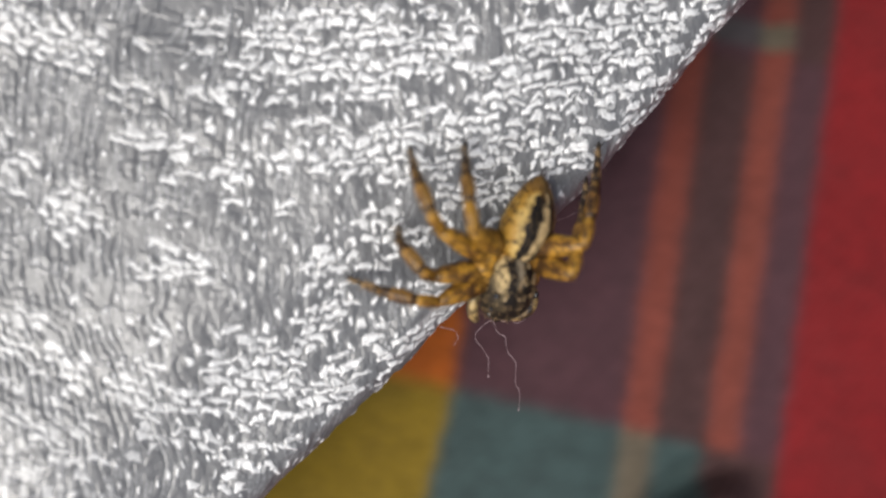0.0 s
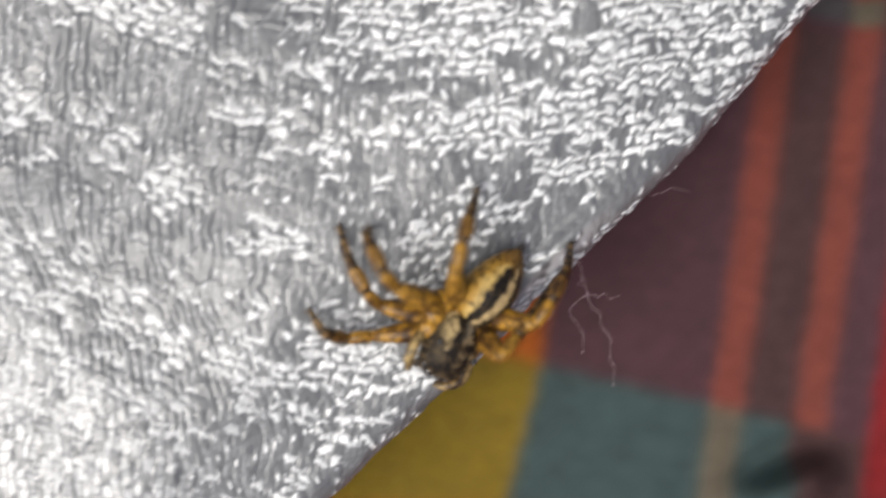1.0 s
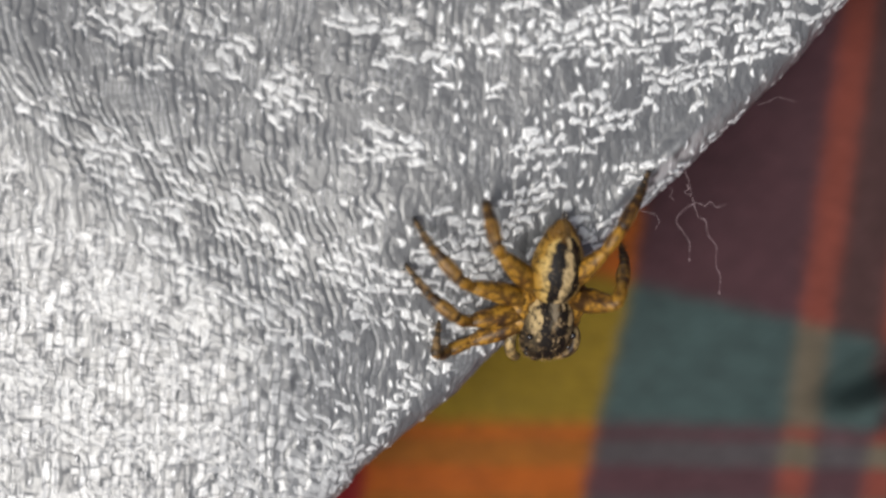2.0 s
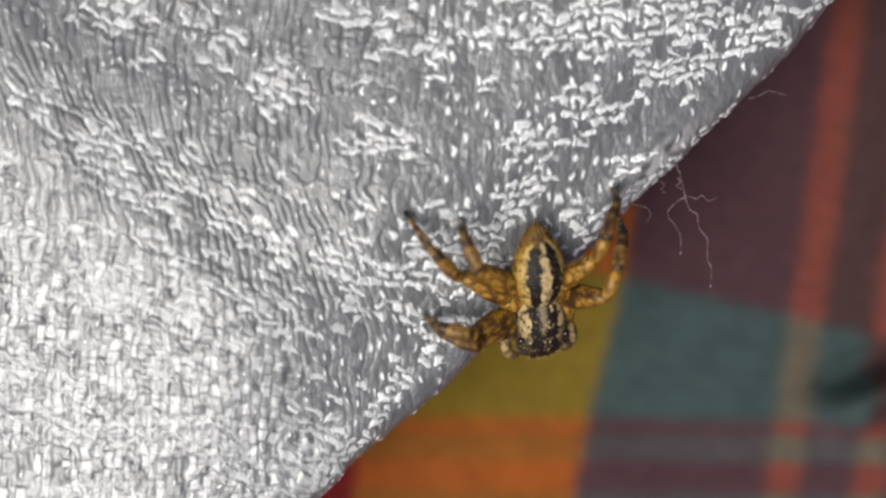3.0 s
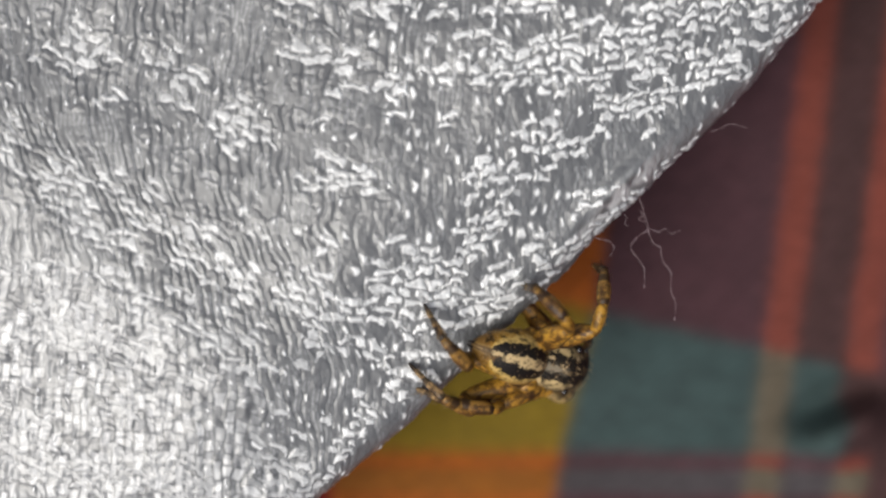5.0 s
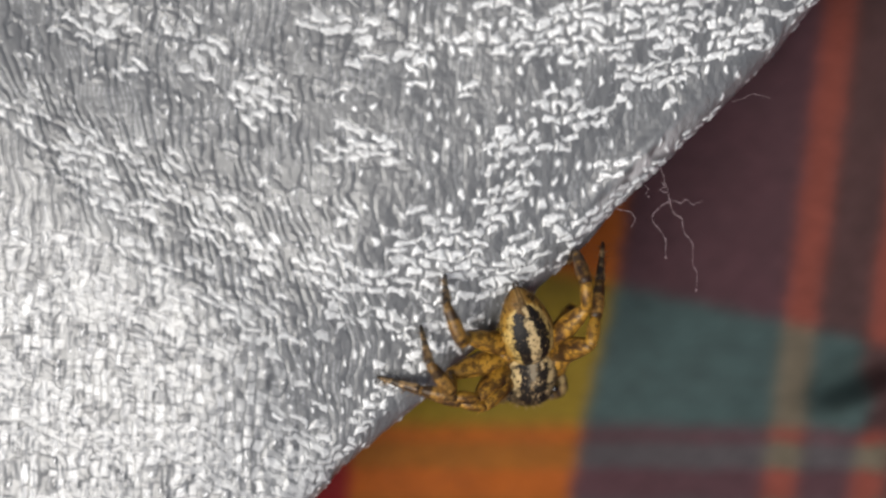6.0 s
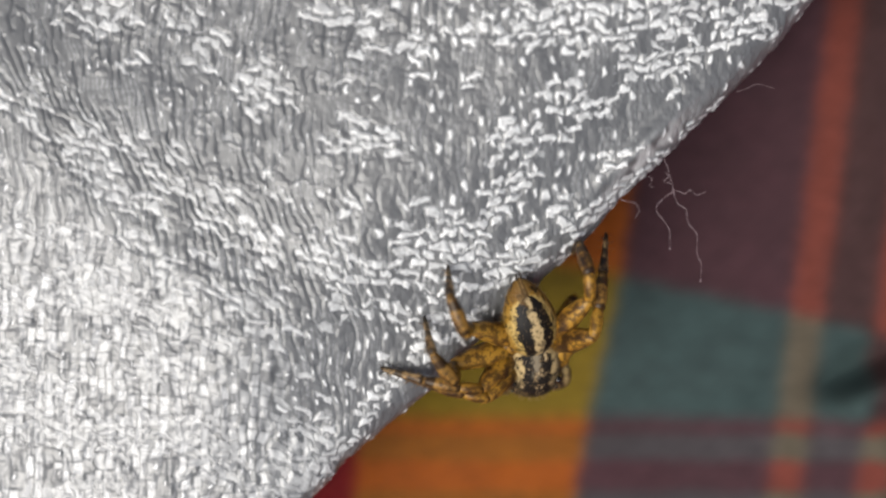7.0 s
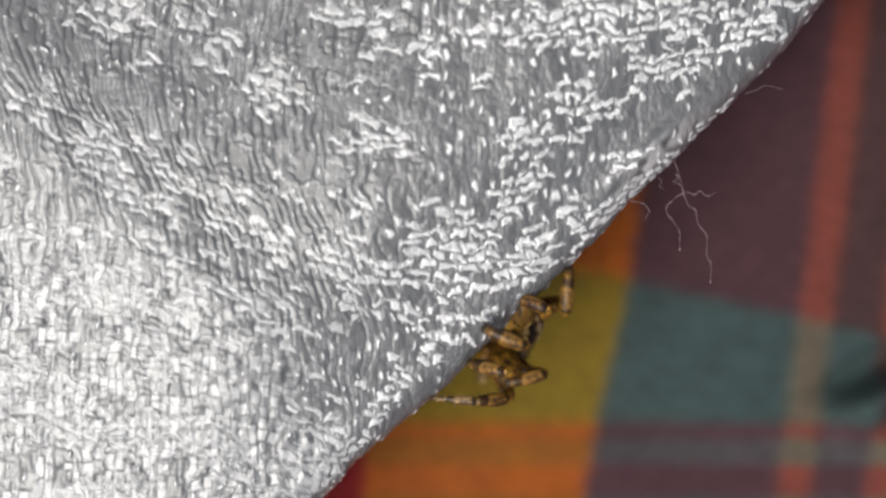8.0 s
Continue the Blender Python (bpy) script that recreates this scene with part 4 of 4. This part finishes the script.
KNEES["left", 1] = (
    (0, 8.88, 5.63, 10.27), (0.3, 6.76, 4.13, 10.56), (0.5, 5.25, 2.62, 10.58), (0.7, 3.97, 1.98, 10.45),
    (1, 2.97, 1.3, 10.48), (1.2, 3.01, 1.2, 10.19), (1.5, 2.81, 0.61, 10.09), (1.7, 2.66, -0.06, 9.95),
    (2, 3.19, -0.39, 9.76), (2.2, 3.24, -0.33, 9.81), (3.3, 3.52, -0.21, 9.44), (3.5, 3.98, -0.24, 9.57),
    (3.8, 4.3, -0.49, 9.54), (4, 3.25, 0.16, 9.48), (4.2, 3.37, -0.1, 9.45), (4.5, 4.18, -0.16, 9.37),
    (4.7, 3.41, 0.09, 9.31), (5.8, 3.74, -1.31, 8.68), (6, 4.05, -1.91, 8.75), (6.5, 4.02, -1.88, 8.75),
    (7, 3.97, -1.89, 8.74), (7.2, 2.79, -1.75, 8.44), (7.5, 2.42, -1.48, 7.59), (7.8, 1.34, -0.99, 6.9),
    (8, 0.53, -0.63, 6.57),
)
KNEES["left", 2] = (
    (0, 9.09, 5.97, 10.39), (0.3, 7.05, 4.42, 10.53), (0.5, 5.62, 2.82, 10.54), (0.7, 4.31, 2.22, 10.42),
    (1, 3.29, 1.56, 10.43), (1.2, 3.31, 1.48, 10.28), (1.5, 3.06, 0.91, 10.24), (1.7, 2.81, 0.3, 10.11),
    (2, 3.38, -0.06, 9.93), (2.2, 3.43, -0.01, 10), (3.3, 3.61, 0.1, 9.7), (3.5, 4.04, 0.07, 9.84),
    (3.8, 4.28, -0.25, 9.88), (4, 3.03, 0.29, 9.81), (4.2, 3.17, -0.01, 9.8), (4.5, 4.07, 0.02, 9.74),
    (4.7, 3.21, 0.21, 9.65), (5.8, 3.79, -1, 8.95), (6, 4.19, -1.66, 9.04), (6.5, 4.17, -1.63, 9.05),
    (7, 4.12, -1.63, 9.03), (7.2, 2.88, -1.46, 8.72), (7.5, 2.55, -1.21, 7.88), (7.8, 1.46, -0.69, 7.17),
    (8, 0.72, -0.38, 6.84),
)
KNEES["left", 3] = (
    (0, 10.27, 4.84, 14.13), (0.3, 9.12, 4.71, 14.36), (0.5, 7.62, 2.81, 14.33), (0.7, 5.58, 1.69, 14.17),
    (1, 4.33, 1.06, 14.15), (1.2, 4.18, 0.77, 14.02), (1.5, 3.46, -0.18, 13.92), (1.7, 4, -0.39, 13.84),
    (2, 4.39, -0.85, 13.68), (2.2, 4.45, -0.65, 13.71), (3.3, 4.36, -1.09, 13.21), (3.5, 4.57, -1.38, 13.27),
    (3.8, 5.24, -1.62, 12.95), (4, 5.18, -1.29, 12.87), (4.2, 5.5, -1.18, 12.7), (4.5, 5.48, -1.15, 12.54),
    (4.7, 5.59, -0.95, 12.62), (5.8, 5.06, -1.58, 12.36), (6, 4.42, -2.69, 12.31), (6.5, 4.41, -2.71, 12.31),
    (7, 4.39, -2.69, 12.3), (7.2, 4.12, -3.1, 12.09), (7.5, 4.74, -2.39, 10.76), (7.8, 4.29, -1, 10.01),
    (8, 3, -1.47, 9.46),
)
KNEES["left", 4] = (
    (0, 11.01, 5.73, 14.53), (0.3, 10, 6.14, 13.16), (0.5, 7.81, 3.17, 14.45), (0.7, 6.68, 2.85, 14.33),
    (1, 5.82, 1.88, 14.34), (1.2, 5.13, 1.32, 14.36), (1.5, 4.36, 0.23, 14.3), (1.7, 4.64, 0.16, 14.16),
    (2, 4.2, 0.91, 13.9), (2.2, 4.03, 0.71, 13.93), (3.3, 4.01, 0.22, 13.45), (3.5, 4.06, 0.52, 13.48),
    (3.8, 4.64, -0.83, 13.2), (4, 4.35, -0.72, 13.03), (4.2, 4.74, -1.13, 12.92), (4.5, 4.18, -0.83, 12.74),
    (4.7, 4.45, -1.03, 12.79), (5.8, 4.38, -1.2, 12.61), (6, 4.6, -1.33, 12.63), (6.5, 4.6, -1.35, 12.64),
    (7, 4.58, -1.33, 12.62), (7.2, 3.82, -2.02, 12.38), (7.5, 3.73, -1.67, 11.14), (7.8, 3.05, -1.43, 10.41),
    (8, 2.42, -1.79, 9.94),
)


def between(rows, t):
    """Values of the rows at a time, by smooth curves that do not overshoot."""
    k = max(i for i in range(len(rows) - 1) if rows[i][0] <= t + 1e-9)
    a, b = rows[k], rows[k + 1]
    span = b[0] - a[0]
    f = min(1.0, (t - a[0]) / span)

    def pace(i, c):
        """The rate of change of a column at a row: none where it turns back."""
        if i == 0 or i == len(rows) - 1:
            return 0.0
        before = (rows[i][c] - rows[i - 1][c]) / (rows[i][0] - rows[i - 1][0])
        after = (rows[i + 1][c] - rows[i][c]) / (rows[i + 1][0] - rows[i][0])
        return 0.0 if before * after <= 0 else 2 * before * after / (before + after)

    out = []
    for c in range(1, len(a)):
        p, q = pace(k, c) * span, pace(k + 1, c) * span
        out.append(a[c] + f * p + f * f * (3 * (b[c] - a[c]) - 2 * p - q) + f ** 3 * (p + q - 2 * (b[c] - a[c])))
    return out


def piece_pose(a, b, side):
    """A leg piece from a to b, its flat side turned by the direction given."""
    x = (b - a).normalized()
    y = (side - side.dot(x) * x).normalized()
    z = x.cross(y)
    return Matrix(((x.x, y.x, z.x, a.x), (x.y, y.y, z.y, a.y), (x.z, y.z, z.z, a.z), (0, 0, 0, 1)))


def leg_pose(hip, knee, foot, lengths):
    """World poses (mm) of a leg's four pieces: the femur points at the knee, the rest arches on to the foot. A knee set further out than the femur reaches is held straight."""
    femur = (knee - hip).normalized()
    stretch = min(1.0, max(0.0, ((knee - hip).length / lengths[0] - 1.03) / 0.12))
    knee = hip + lengths[0] * femur
    reach = foot - knee
    rest = lengths[1:]
    want = max(0.35 * sum(rest), min(reach.length, 0.99 * sum(rest)))

    def ends(theta):
        angle, at, out = 0.0, Vector((0, 0)), [Vector((0, 0))]
        for length, bend in zip(rest, (0, 0.55, 0.45)):
            angle -= bend * theta
            at = at + length * Vector((math.cos(angle), math.sin(angle)))
            out.append(at)
        return out

    low, high = 0.0, 4.2
    for _ in range(40):
        mid = (low + high) / 2
        if ends(mid)[-1].length > want:
            low = mid
        else:
            high = mid
    flat = ends(low)
    e1 = reach.normalized()
    pole = 0.3 * femur + Vector((0, 0, 1.0))
    e2 = (pole - pole.dot(e1) * e1).normalized()
    swing = math.atan2(flat[-1].y, flat[-1].x)
    c, s = math.cos(-swing), math.sin(-swing)
    joints = [hip] + [knee + e1 * (p.x * c - p.y * s) + e2 * (p.x * s + p.y * c) for p in flat]
    if stretch > 0:
        # the knee held straight: only the last two pieces bend
        bend = knee + lengths[1] * femur
        line = foot - bend
        span = max(0.3, min(line.length, 0.99 * (lengths[2] + lengths[3])))
        f1 = line.normalized()
        f2 = (pole - pole.dot(f1) * f1).normalized()
        run = (lengths[2] ** 2 - lengths[3] ** 2 + span ** 2) / (2 * span)
        rise = math.sqrt(max(0.0, lengths[2] ** 2 - run ** 2))
        straight = [hip, knee, bend, bend + run * f1 + rise * f2, bend + span * f1]
        joints = [p.lerp(q, stretch) for p, q in zip(joints, straight)]
    side = e2.cross(e1).normalized()
    return [piece_pose(a, b, side) for a, b in zip(joints, joints[1:])]


def in_metres(m):
    m = m.copy()
    m.translation = m.translation * MM
    return m


def motions():
    body, belly, legs = SPIDER
    times = [k / 10 for k in range(81)]
    body_rows, belly_rows, leg_rows = [], [], {key: [[], [], [], []] for key in legs}
    rows = BODY_FIRST + BODY_NEXT + BODY_LAST
    for t in times:
        x, y, z, heading, pitch, turn, tail, roll = between(rows, t)
        m = pose(x, y, z, roll, pitch, heading)
        # pose() turns about z last, so the pitch tips the head down along the heading
        body_rows.append((t, in_metres(m)))
        back = m.inverted()
        waist = m @ Vector((0.2, 0, 0.18))
        belly_rows.append((t, in_metres(back @ pose(*waist, (1.2 if roll < 0 else 0.7) * roll, tail, heading + turn))))
        for (side, n), chain in leg_rows.items():
            hx, hy = HIP[n]
            hip = m @ Vector((hx, hy if side == "left" else -hy, -0.12))
            knee, foot = Vector(between(KNEES[side, n], t)), Vector(between(FEET[side, n], t))
            for k, p in enumerate(leg_pose(hip, knee, foot, [LEG[n] * q for q in SHARE])):
                chain[k].append((t, in_metres(back @ p)))
    walk(body, body_rows)
    walk(belly, belly_rows)
    for key, chain in legs.items():
        for piece, piece_rows in zip(chain, leg_rows[key]):
            walk(piece, piece_rows)


blanket()
CLOTH = satin_cloth()
loose_threads(CLOTH)
SPIDER = spider()
motions()
